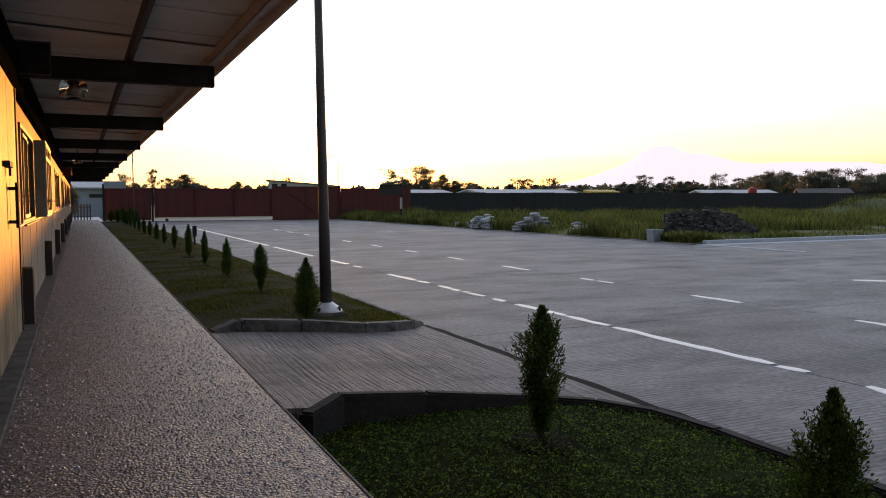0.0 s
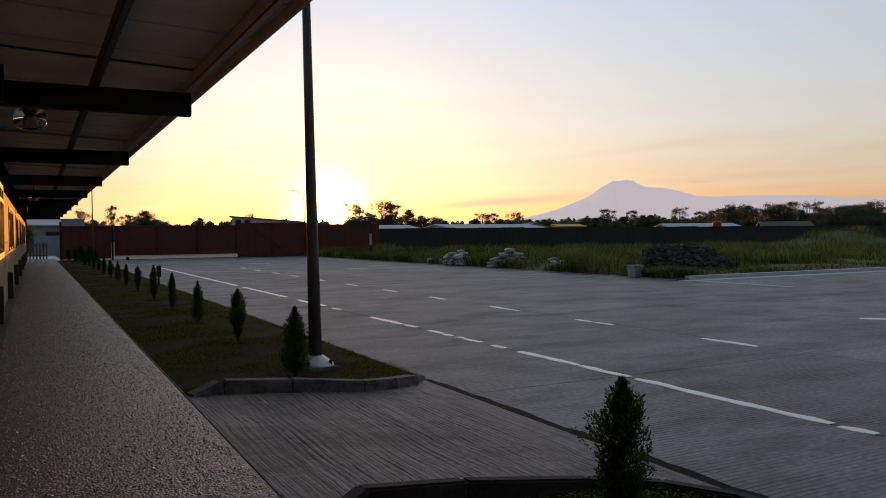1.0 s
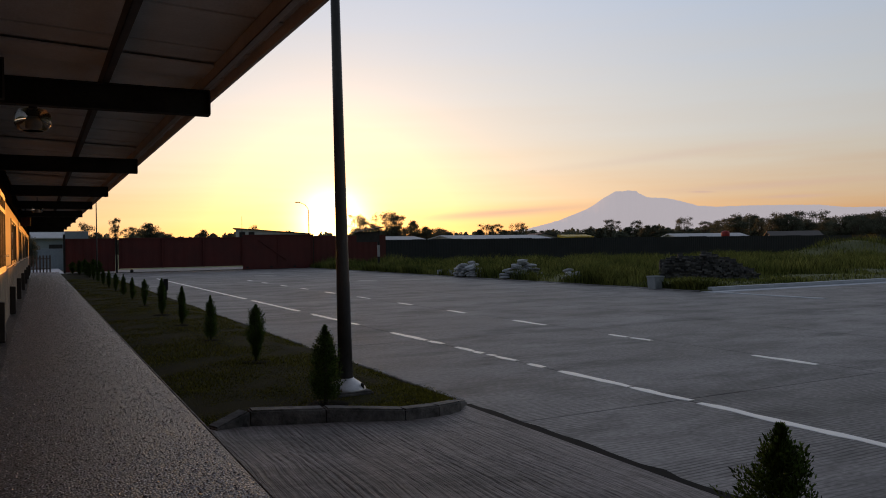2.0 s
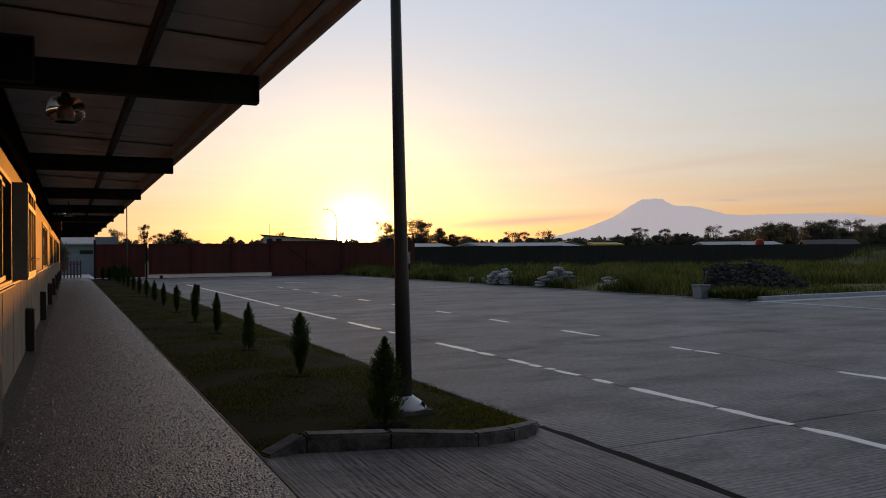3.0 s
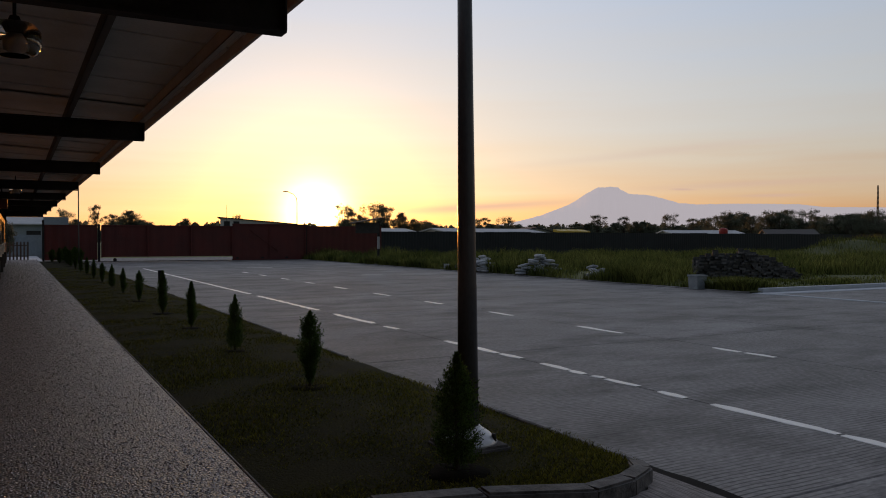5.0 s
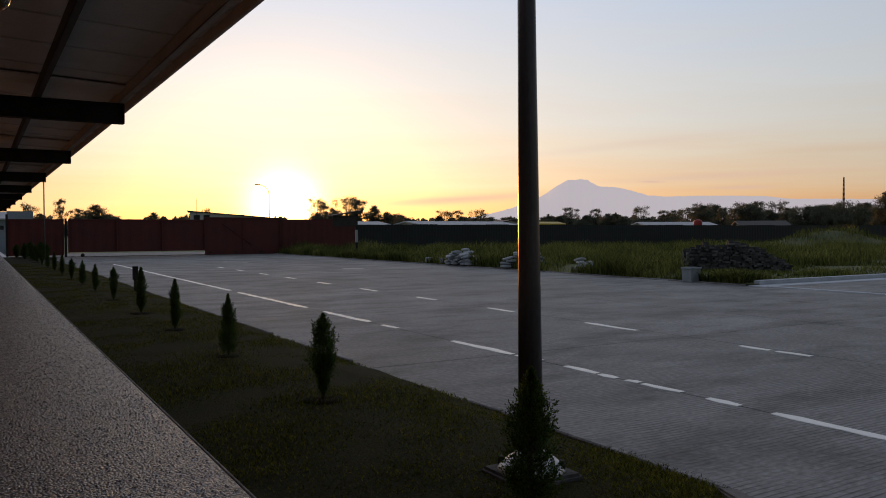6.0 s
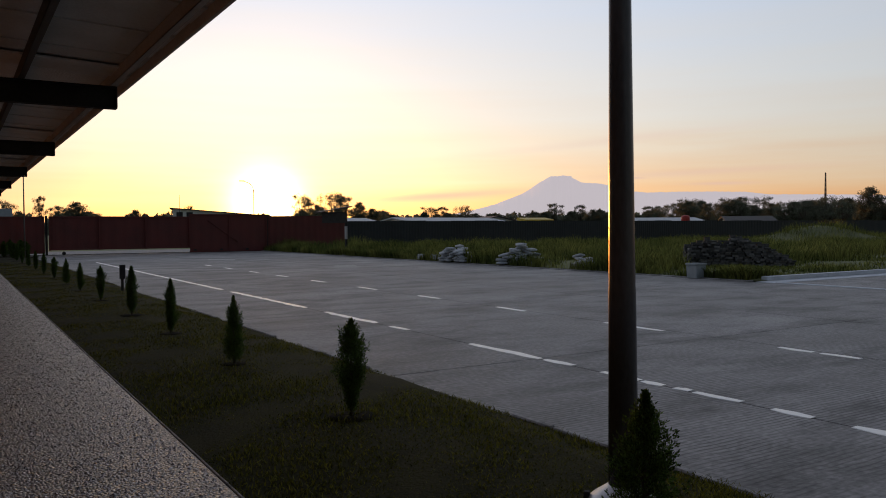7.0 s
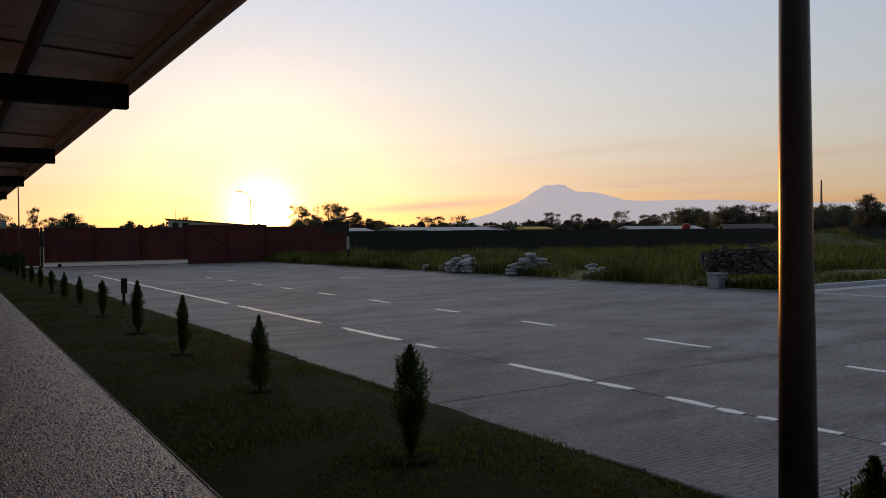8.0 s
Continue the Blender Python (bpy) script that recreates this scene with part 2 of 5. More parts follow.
def leaf_mat(name, a, b, through_light=0.3, rough=(0.6, 0.8), specular=0.12, spread=(0.6, 1.4), bias=1.0, drift=9.0):
    m = mat(name, a, b, drift, 40.0, rough, specular=specular)
    nt = m.node_tree
    p = nt.nodes["Principled BSDF"]
    geo = nt.nodes.new("ShaderNodeNewGeometry")
    hsv = nt.nodes.new("ShaderNodeHueSaturation")
    mr = nt.nodes.new("ShaderNodeMapRange")
    mr.inputs[3].default_value, mr.inputs[4].default_value = spread
    few = nt.nodes.new("ShaderNodeMath")
    few.operation = "POWER"
    few.inputs[1].default_value = bias
    nt.links.new(geo.outputs["Random Per Island"], few.inputs[0])
    nt.links.new(few.outputs[0], mr.inputs[0])
    nt.links.new(mr.outputs[0], hsv.inputs["Value"])
    old = p.inputs["Base Color"].links[0].from_socket
    nt.links.new(old, hsv.inputs["Color"])
    nt.links.new(hsv.outputs[0], p.inputs["Base Color"])
    tr = nt.nodes.new("ShaderNodeBsdfTranslucent")
    nt.links.new(hsv.outputs[0], tr.inputs[0])
    mx = nt.nodes.new("ShaderNodeMixShader")
    mx.inputs[0].default_value = through_light
    nt.links.new(p.outputs[0], mx.inputs[1])
    nt.links.new(tr.outputs[0], mx.inputs[2])
    nt.links.new(mx.outputs[0], nt.nodes["Material Output"].inputs[0])
    return m


M_PEBBLE = aggregate_mat()
M_ROAD = broomed_mat("broomed_road_concrete", (0.105, 0.10, 0.098), (0.345, 0.332, 0.326), 22.0, 0.006, (0.3, 1.0, 1), 0.16, 0.07)
add_grooves(M_ROAD, 0.055)
M_RAMP = broomed_mat("grooved_ramp_concrete", (0.14, 0.125, 0.122), (0.33, 0.30, 0.292), 19.0, 0.02, (2.4, 0.055, 1), 0.16, 0.35)
M_KERB = mat("kerb_concrete", (0.03, 0.029, 0.028), (0.40, 0.385, 0.38), 3.6, 40.0, (0.6, 0.9), bump=0.4, bump_scale=60)
M_STAINED_KERB = mat("stained_kerb_concrete", (0.008, 0.008, 0.008), (0.20, 0.192, 0.188), 5.0, 26.0, (0.6, 0.9), bump=0.5, bump_scale=50, fine_amount=0.25)
M_KERB_BLUE = mat("pale_kerb_concrete", (0.42, 0.45, 0.50), (0.62, 0.65, 0.69), 2.0, 30.0, (0.5, 0.8), bump=0.3)
M_SOIL = mat("dark_soil", (0.007, 0.006, 0.004), (0.02, 0.016, 0.011), 3.0, 40.0, (0.95, 1.0), bump=0.6, bump_scale=40, specular=0.05)
M_TURF = mat("turf_ground", (0.013, 0.013, 0.004), (0.04, 0.036, 0.01), 1.6, 35.0, (0.9, 1.0), specular=0.1, bump=0.6, bump_scale=50)
M_FIELD = mat("field_ground", (0.05, 0.065, 0.016), (0.16, 0.165, 0.05), 0.15, 4.0, (0.85, 0.95), bump=0.5, bump_scale=8)
M_WHITE_PAINT = mat("worn_white_road_paint", (0.84, 0.83, 0.81), (0.94, 0.93, 0.91), 6.0, 50.0, (0.25, 0.4), bump=0.1)
M_WALL = mat("cream_wall_paint", (0.25, 0.155, 0.075), (0.34, 0.225, 0.115), 1.2, 26.0, (0.6, 0.8), bump=0.12, bump_scale=30, specular=0.2)
M_PLINTH = mat("grey_plinth_render", (0.22, 0.18, 0.14), (0.34, 0.285, 0.23), 1.5, 30.0, (0.7, 0.9), bump=0.2, bump_scale=25, specular=0.15)
M_DOOR_SHEET = mat("smeared_galvanised_sheet", (0.05, 0.038, 0.024), (0.36, 0.285, 0.19), 4.0, 22.0, (0.55, 0.75), metal=0.0, specular=0.2, bump=0.15, bump_scale=10, stretch=(1, 1, 0.4))
M_STEEL_DARK = mat("dark_painted_steel", (0.018, 0.018, 0.018), (0.042, 0.041, 0.04), 3.0, 40.0, (0.6, 0.85), bump=0.1, specular=0.2)
M_BLOCK = mat("brown_shade_and_lettering", (0.022, 0.016, 0.013), (0.05, 0.036, 0.03), 4.0, 40.0, (0.5, 0.75), bump=0.15)
M_ROOF_FOIL = mat("roof_underside_sheet", (0.64, 0.63, 0.60), (0.82, 0.81, 0.79), 2.0, 35.0, (0.45, 0.7), metal=0.0, bump=0.5, bump_scale=45)
M_PURLIN = mat("brown_primed_purlin", (0.05, 0.043, 0.038), (0.11, 0.095, 0.085), 5.0, 50.0, (0.5, 0.7))
M_FASCIA = mat("brown_fascia_sheet", (0.42, 0.35, 0.29), (0.58, 0.50, 0.43), 3.0, 30.0, (0.45, 0.7))
M_ALU = mat("aluminium_frame", (0.07, 0.065, 0.06), (0.13, 0.12, 0.11), 8.0, 60.0, (0.5, 0.7), metal=0.3, specular=0.3)
M_GLASS = glass_mat("window_glass", (0.7, 0.75, 0.75))
M_UNLIT_ROOM = mat("unlit_room_dark", (0.02, 0.02, 0.022), (0.05, 0.045, 0.045), 2.0, 20.0, (0.8, 0.95))
M_POLE = mat("grey_pole_paint", (0.058, 0.057, 0.058), (0.10, 0.098, 0.099), 5.0, 60.0, (0.2, 0.32), specular=0.25, stretch=(1, 1, 0.3))
M_FLANGE = mat("pale_metal_flange", (0.45, 0.46, 0.48), (0.66, 0.67, 0.69), 6.0, 50.0, (0.3, 0.5), metal=0.4)
M_RED_GATE = mat("red_oxide_gate_paint", (0.075, 0.012, 0.010), (0.135, 0.022, 0.018), 0.8, 14.0, (0.5, 0.75), bump=0.15, bump_scale=12)
M_BLACK_FENCE = mat("black_green_sheet_fence", (0.010, 0.014, 0.016), (0.03, 0.036, 0.038), 0.6, 10.0, (0.6, 0.85))
M_SACK = mat("dusty_white_sack", (0.26, 0.275, 0.295), (0.55, 0.565, 0.58), 5.0, 40.0, (0.6, 0.85), bump=0.5, bump_scale=20, per_piece=0.25)
M_BRICK = mat("grey_brown_paver", (0.03, 0.03, 0.031), (0.16, 0.153, 0.15), 9.0, 60.0, (0.7, 0.9), bump=0.4, bump_scale=50, per_piece=0.75)
M_BIN = mat("pale_concrete_bin", (0.24, 0.27, 0.29), (0.36, 0.39, 0.41), 5.0, 40.0, (0.5, 0.75), bump=0.2)
M_NEEDLE = leaf_mat("conifer_foliage", (0.027, 0.05, 0.012), (0.085, 0.14, 0.027), 0.4, spread=(0.3, 1.9))
M_CLOVER = leaf_mat("clover_turf", (0.03, 0.065, 0.009), (0.14, 0.215, 0.028), 0.35, spread=(0.12, 2.6), bias=2.0)
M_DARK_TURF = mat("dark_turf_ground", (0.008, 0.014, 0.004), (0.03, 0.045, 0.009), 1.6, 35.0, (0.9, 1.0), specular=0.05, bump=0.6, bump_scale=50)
M_SHADED_KERB = mat("shaded_kerb_concrete", (0.010, 0.010, 0.010), (0.05, 0.047, 0.046), 2.2, 30.0, (0.7, 0.9), bump=0.4, bump_scale=60, specular=0.25)
# leaf colour paled and greyed, putting the air's haze into it
M_LEAF = leaf_mat("haze_paled_foliage", (0.085, 0.10, 0.07), (0.15, 0.165, 0.12), 0.5)
M_LAWN = leaf_mat("lawn_blades", (0.055, 0.062, 0.009), (0.175, 0.16, 0.023), 0.4, spread=(0.3, 1.8))
M_LONG_GRASS = leaf_mat("long_grass", (0.018, 0.045, 0.009), (0.25, 0.245, 0.065), 0.4, spread=(0.3, 1.9), drift=0.45)
M_BARK = mat("bark", (0.035, 0.026, 0.02), (0.09, 0.07, 0.055), 10.0, 60.0, (0.8, 0.95), bump=0.6, bump_scale=40)
M_WHITE_ROOF = mat("pale_roof_sheet", (0.42, 0.44, 0.46), (0.60, 0.61, 0.62), 0.3, 3.0, (0.5, 0.7))
M_FAR_WALL = mat("far_plaster", (0.55, 0.56, 0.58), (0.72, 0.73, 0.74), 0.3, 3.0, (0.6, 0.85))
M_DARK_ROOF = mat("dark_roof_sheet", (0.03, 0.026, 0.024), (0.07, 0.06, 0.056), 0.5, 4.0, (0.6, 0.85))
M_BLUE_WALL = mat("blue_grey_wall", (0.20, 0.25, 0.29), (0.34, 0.39, 0.43), 0.6, 6.0, (0.6, 0.85))
M_RED_TANK = mat("red_plastic", (0.30, 0.02, 0.015), (0.42, 0.035, 0.025), 2.0, 20.0, (0.4, 0.6))
M_YELLOW = mat("yellow_paint", (0.55, 0.36, 0.02), (0.70, 0.48, 0.05), 2.0, 20.0, (0.45, 0.65))
M_GREY_PALE = mat("pale_lettering_grey", (0.35, 0.35, 0.36), (0.5, 0.5, 0.5), 20.0, 60.0, (0.5, 0.7))
M_PICKET = mat("silhouette_grey", (0.10, 0.09, 0.085), (0.18, 0.165, 0.155), 6.0, 40.0, (0.6, 0.8))
M_STONE = leaf_mat("walkway_pebbles", (0.22, 0.193, 0.197), (0.46, 0.41, 0.415), 0.0, (0.06, 0.22), 1.0, (0.35, 1.7), 1.6)
M_FOOTING = mat("dark_mottled_concrete", (0.06, 0.058, 0.057), (0.18, 0.172, 0.168), 6.0, 40.0, (0.8, 0.95), bump=0.4, specular=0.1)
M_GAP_SHADE = mat("black_gap_shade", (0.008, 0.008, 0.008), (0.022, 0.02, 0.019), 6.0, 50.0, (0.8, 0.95), specular=0.1)
M_EAVES = mat("wall_top_shade_black", (0.005, 0.005, 0.005), (0.011, 0.011, 0.011), 6.0, 50.0, (0.9, 1.0), specular=0.0)
M_BULB = glass_mat("lamp_glass", (0.93, 0.93, 0.91))


# ---- mesh helpers ----
def add_box(bm, x0, x1, y0, y1, z0, z1, bevel=0.0):
    made = bmesh.ops.create_cube(bm, size=1.0, matrix=Matrix.Translation(((x0 + x1) / 2, (y0 + y1) / 2, (z0 + z1) / 2)) @ Matrix.Diagonal((x1 - x0, y1 - y0, z1 - z0, 1)))
    if bevel:
        edges = list({e for v in made["verts"] for e in v.link_edges})
        bmesh.ops.bevel(bm, geom=edges, offset=bevel, segments=1, affect="EDGES")
    return made["verts"]


def box(x0, x1, y0, y1, z0, z1, bevel=0.0):
    bm = bmesh.new()
    add_box(bm, x0, x1, y0, y1, z0, z1, bevel)
    return bm


def add_tube(bm, rings, sides=12, cap=True):
    """A round body along rings of (centre, radius)."""
    loops = []
    for i, (c, r) in enumerate(rings):
        c = Vector(c)
        nxt = Vector(rings[min(i + 1, len(rings) - 1)][0])
        prv = Vector(rings[max(i - 1, 0)][0])
        d = (nxt - prv)
        d = d.normalized() if d.length > 1e-6 else Vector((0, 0, 1))
        u = d.cross(Vector((1, 0, 0)) if abs(d.x) < 0.8 else Vector((0, 1, 0))).normalized()
        w = d.cross(u)
        loops.append([bm.verts.new(c + (u * math.cos(2 * math.pi * k / sides) + w * math.sin(2 * math.pi * k / sides)) * r) for k in range(sides)])
    for a, b in zip(loops, loops[1:]):
        for k in range(sides):
            bm.faces.new((a[k], a[(k + 1) % sides], b[(k + 1) % sides], b[k])).smooth = True
    if cap:
        bm.faces.new(loops[0][::-1])
        bm.faces.new(loops[-1])


def tube(rings, sides=12, cap=True):
    bm = bmesh.new()
    add_tube(bm, rings, sides, cap)
    return bm


def mesh_of(name, bm, material):
    bmesh.ops.recalc_face_normals(bm, faces=bm.faces)
    me = bpy.data.meshes.new(name)
    bm.to_mesh(me)
    bm.free()
    me.materials.append(material)
    return me


def part(name, bm, material, parent=None, label="", at=None):
    ob = new(name, mesh_of(name, bm, material))
    if at is not None:
        ob.matrix_basis = at
    if parent is not None:
        ob.parent = parent
    if label:
        ob["label"] = label
    return ob


def piece(name, me, parent, m):
    ob = new(name, me)
    ob.matrix_basis = m
    ob.parent = parent
    return ob


def thing(name, label, category, at=(0, 0, 0), group="", kind=""):
    ob = new(name)
    ob.empty_display_size = 0.2
    ob.location = at
    return tagged(ob, label, category, group, kind)


def soup(name, verts, faces, material):
    me = bpy.data.meshes.new(name)
    me.from_pydata(verts, [], faces)
    me.materials.append(material)
    me.update()
    return me


def prism(points, z0s, z1s):
    """A closed body over a ring of (x, y) with a height for each corner."""
    bm = bmesh.new()
    low = [bm.verts.new((x, y, z)) for (x, y), z in zip(points, z0s)]
    top = [bm.verts.new((x, y, z)) for (x, y), z in zip(points, z1s)]
    n = len(points)
    bm.faces.new(low[::-1])
    bm.faces.new(top)
    for i in range(n):
        bm.faces.new((low[i], low[(i + 1) % n], top[(i + 1) % n], top[i]))
    return bm


def blades(name, material, count, place, height, width, seed, lean=0.5):
    """Many grass blades, each a bent strip of two triangles plus a tip."""
    rng = np.random.default_rng(seed)
    verts, faces = [], []
    for x, y, z, s in place(rng, count):
        h = height * s * rng.uniform(0.55, 1.25)
        w = width * rng.uniform(0.7, 1.3)
        a = rng.uniform(0, 2 * math.pi)
        lx, ly = rng.normal(0, lean * h * 0.6, 2)
        ca, sa = math.cos(a) * w, math.sin(a) * w
        i = len(verts)
        verts += [(x - ca, y - sa, z), (x + ca, y + sa, z), (x + lx * 0.35 + ca * 0.7, y + ly * 0.35 + sa * 0.7, z + h * 0.6),
                  (x + lx * 0.35 - ca * 0.7, y + ly * 0.35 - sa * 0.7, z + h * 0.6), (x + lx, y + ly, z + h)]
        faces += [(i, i + 1, i + 2, i + 3), (i + 3, i + 2, i + 4)]
    return soup(name, verts, faces, material)


# ---- ground, road, walkway, beds ----
WALK_Z, WALK_X, WALL_X = 0.25, 1.12, -0.65
BAY0, BAY = 9.8, 6.27
LOT_X, LOT_Y, GATE_Y = 19.35, 21.2, 64.0
ROAD_X = 3.86

tagged(part("ground", prism([(-2500, -1500), (3500, -1500), (3500, 4200), (-2500, 4200)], [-1.0] * 4, [-0.07] * 4), M_FIELD), "flat dark field ground reaching the horizon", "ground", kind="structure")

road = thing("road", "grey broomed concrete lorry yard with saw-cut joints", "road", kind="structure")
walkway = part("walkway", box(WALL_X, WALK_X - 0.016, -9, 62, -0.05, WALK_Z, 0.006), M_PEBBLE)
tagged(walkway, "washed pebble concrete walkway under the canopy", "walkway", kind="structure")
part("walkway_edge", box(WALK_X - 0.016, WALK_X, -9, 62, -0.05, WALK_Z + 0.004, 0.004), M_KERB, walkway, "smooth pale concrete edging")
part("door_sill", box(WALL_X + 0.003, -0.47, -9, 9.45, 0.2, WALK_Z + 0.026, 0.006), M_FOOTING, walkway, "low raised concrete sill strip")

# flat black strip over the yard's edge stands in for the shaded gap
rng = random.Random(31)
bm = bmesh.new()
rows = []
for i in range(92):
    yj = -9 + 18.1 * i / 91
    rows.append([bm.verts.new(p) for p in ((3.775, yj, -0.06), (3.776, yj, 0.008), (3.935 + rng.uniform(-0.035, 0.02), yj, 0.006), (3.98, yj, -0.06))])
for p, q in zip(rows, rows[1:]):
    for k in range(3):
        bm.faces.new((p[k], p[k + 1], q[k + 1], q[k]))
tagged(part("gap_strip", bm, M_GAP_SHADE), "flat black strip standing in for the gap between ramp and yard", "joint", kind="structure")


def pebbles(y0, y1, pitch, seed):
    """Loose-set pebbles standing out of the walkway's surface."""
    rng = np.random.default_rng(seed)
    nx, ny = int((WALK_X - 0.02 + 0.46) / pitch), int((y1 - y0) / pitch)
    gx, gy = np.meshgrid(np.arange(nx), np.arange(ny))
    x = -0.46 + (gx.ravel() + rng.uniform(0.05, 0.95, nx * ny)) * pitch
    y = y0 + (gy.ravel() + rng.uniform(0.05, 0.95, nx * ny)) * pitch
    keep = rng.random(nx * ny) < 0.8
    x, y = x[keep], y[keep]
    n = len(x)
    r = pitch * rng.uniform(0.26, 0.56, n)
    h = r * np.where(rng.random(n) < 0.5, rng.uniform(0.3, 0.65, n), rng.uniform(0.08, 0.25, n))
    turn = rng.uniform(0, 6.28, n)
    verts = np.zeros((n, 6, 3))
    for k in range(5):
        a = turn + k * 2 * math.pi / 5
        rr = r * rng.uniform(0.75, 1.2, n)
        verts[:, k, 0], verts[:, k, 1], verts[:, k, 2] = x + np.cos(a) * rr, y + np.sin(a) * rr, WALK_Z - 0.001
    verts[:, 5, 0], verts[:, 5, 1], verts[:, 5, 2] = x + rng.normal(0, 0.25, n) * r, y + rng.normal(0, 0.25, n) * r, WALK_Z + h
    base = (np.arange(n) * 6)[:, None, None]
    tri = np.array([(k, (k + 1) % 5, 5) for k in range(5)])[None]
    return soup("walkway_pebbles", verts.reshape(-1, 3).tolist(), (base + tri).reshape(-1, 3).tolist(), M_STONE)


tagged(new("walkway_pebbles", pebbles(2.4, 13.5, 0.027, 3)), "small grey pebbles exposed in the walkway surface", "pebbles", kind="stuff")
tagged(new("walkway_pebbles", pebbles(27.0, 61.0, 0.045, 5)), "small grey pebbles exposed in the walkway surface", "pebbles", kind="stuff")
tagged(new("walkway_pebbles", pebbles(13.5, 27.0, 0.03, 4)), "small grey pebbles exposed in the walkway surface", "pebbles", kind="stuff")



def ramp_body():
    """A sloping slab raked with deep wandering grooves that run down the length of the drive."""
    bm = bmesh.new()
    lo = lambda x: float(np.interp(x, [1.125, 3.0, 3.4, 3.78], [5.03, 5.03, 4.88, 4.42]))
    hi = lambda x: float(np.interp(x, [1.125, 3.0, 3.4, 3.78], [8.3, 8.4, 8.55, 9.02]))
    rng = np.random.default_rng(14)
    nx, ny = 320, 56
    rake = rng.uniform(0.35, 1.0, 60)
    grid = []
    for i in range(nx + 1):
        x = 1.125 + 2.655 * i / nx
        col = []
        for j in range(ny + 1):
            y = lo(x) + (hi(x) - lo(x)) * j / ny
            u = x + 0.055 * noise.noise((x * 0.8, y * 0.9, 2.0)) + 0.02 * noise.noise((x * 2.0, y * 2.4, 5.0)) + 0.10 * math.sin((y - 5) * 0.9) * (3.9 - x) / 2.6
            g = u / 0.052
            ridge = abs(math.sin(math.pi * g)) ** 0.7
            deep = 0.013 * rake[int(g) % 60] * (0.55 + 0.45 * noise.noise((x * 3, y * 1.1, 8.0)))
            edge = min(1.0, 6 * min(i, nx - i) / nx + 0.0, 12 * min(j, ny - j) / ny)
            z = 0.245 - (x - 1.125) * 0.083 - deep * (1 - ridge) * edge
            col.append(bm.verts.new((x, y, z)))
        grid.append(col)
    for p, q in zip(grid, grid[1:]):
        for j in range(ny):
            bm.faces.new((p[j], q[j], q[j + 1], p[j + 1]))
    ext = bmesh.ops.extrude_edge_only(bm, edges=[e for e in bm.edges if e.is_boundary])
    for v in [g for g in ext["geom"] if isinstance(g, bmesh.types.BMVert)]:
        v.co.z = -0.06
    return bm


tagged(part("ramp", ramp_body(), M_RAMP), "sloping concrete ramp with deep wavy broom grooves", "ramp", kind="structure")


def far_start(x):
    return float(np.interp(x, [1.12, 1.5, 2.85, 3.25, 3.55, 3.8], [8.4, 8.45, 8.42, 8.56, 8.78, 9.06]))


def near_end(x):
    return float(np.interp(x, [1.12, 1.45, 2.9, 3.3, 3.55, 3.66], [4.82, 4.98, 4.93, 4.74, 4.45, 4.0]))


def lawn_body(y0, y1, bound, profile):
    bm = bmesh.new()
    rows = []
    n = max(2, int((y1 - y0) / 0.5))
    for i in range(n + 1):
        y = y0 + (y1 - y0) * i / n
        row = [bm.verts.new((x, bound(x, y), z + 0.02 * noise.noise((x * 2, y * 2, 3)))) for x, z in profile]
        rows.append(row)
    for a, b in zip(rows, rows[1:]):
        for k in range(len(profile) - 1):
            bm.faces.new((a[k], a[k + 1], b[k + 1], b[k]))
    edges = [e for e in bm.edges if e.is_boundary]
    ext = bmesh.ops.extrude_edge_only(bm, edges=edges)
    for v in [g for g in ext["geom"] if isinstance(g, bmesh.types.BMVert)]:
        v.co.z = -0.06
    return bm


def lawn_z(x):
    return float(np.interp(x, [1.12, 1.5, 2.4, 3.3, 3.8], [0.11, 0.13, 0.15, 0.12, 0.035]))


def near_z(x):
    return float(np.interp(x, [1.12, 2.2, 3.2, 3.7], [0.08, 0.11, 0.08, 0.05]))


bed_far = part("lawn", lawn_body(8.4, 61.5, lambda x, y: max(y, far_start(x) + 0.002 * (y - 8.4)), [(x, lawn_z(x)) for x in (1.125, 1.5, 1.9, 2.4, 2.9, 3.3, 3.6, 3.8)]), M_TURF)
tagged(bed_far, "long strip of short lawn beside the walkway", "lawn", kind="structure")
# near bed takes a darker copy of the turf ground
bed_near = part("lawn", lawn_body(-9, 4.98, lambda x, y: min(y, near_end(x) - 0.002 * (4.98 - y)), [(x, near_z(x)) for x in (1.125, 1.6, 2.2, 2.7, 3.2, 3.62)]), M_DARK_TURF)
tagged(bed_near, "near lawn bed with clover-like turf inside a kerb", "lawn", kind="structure")


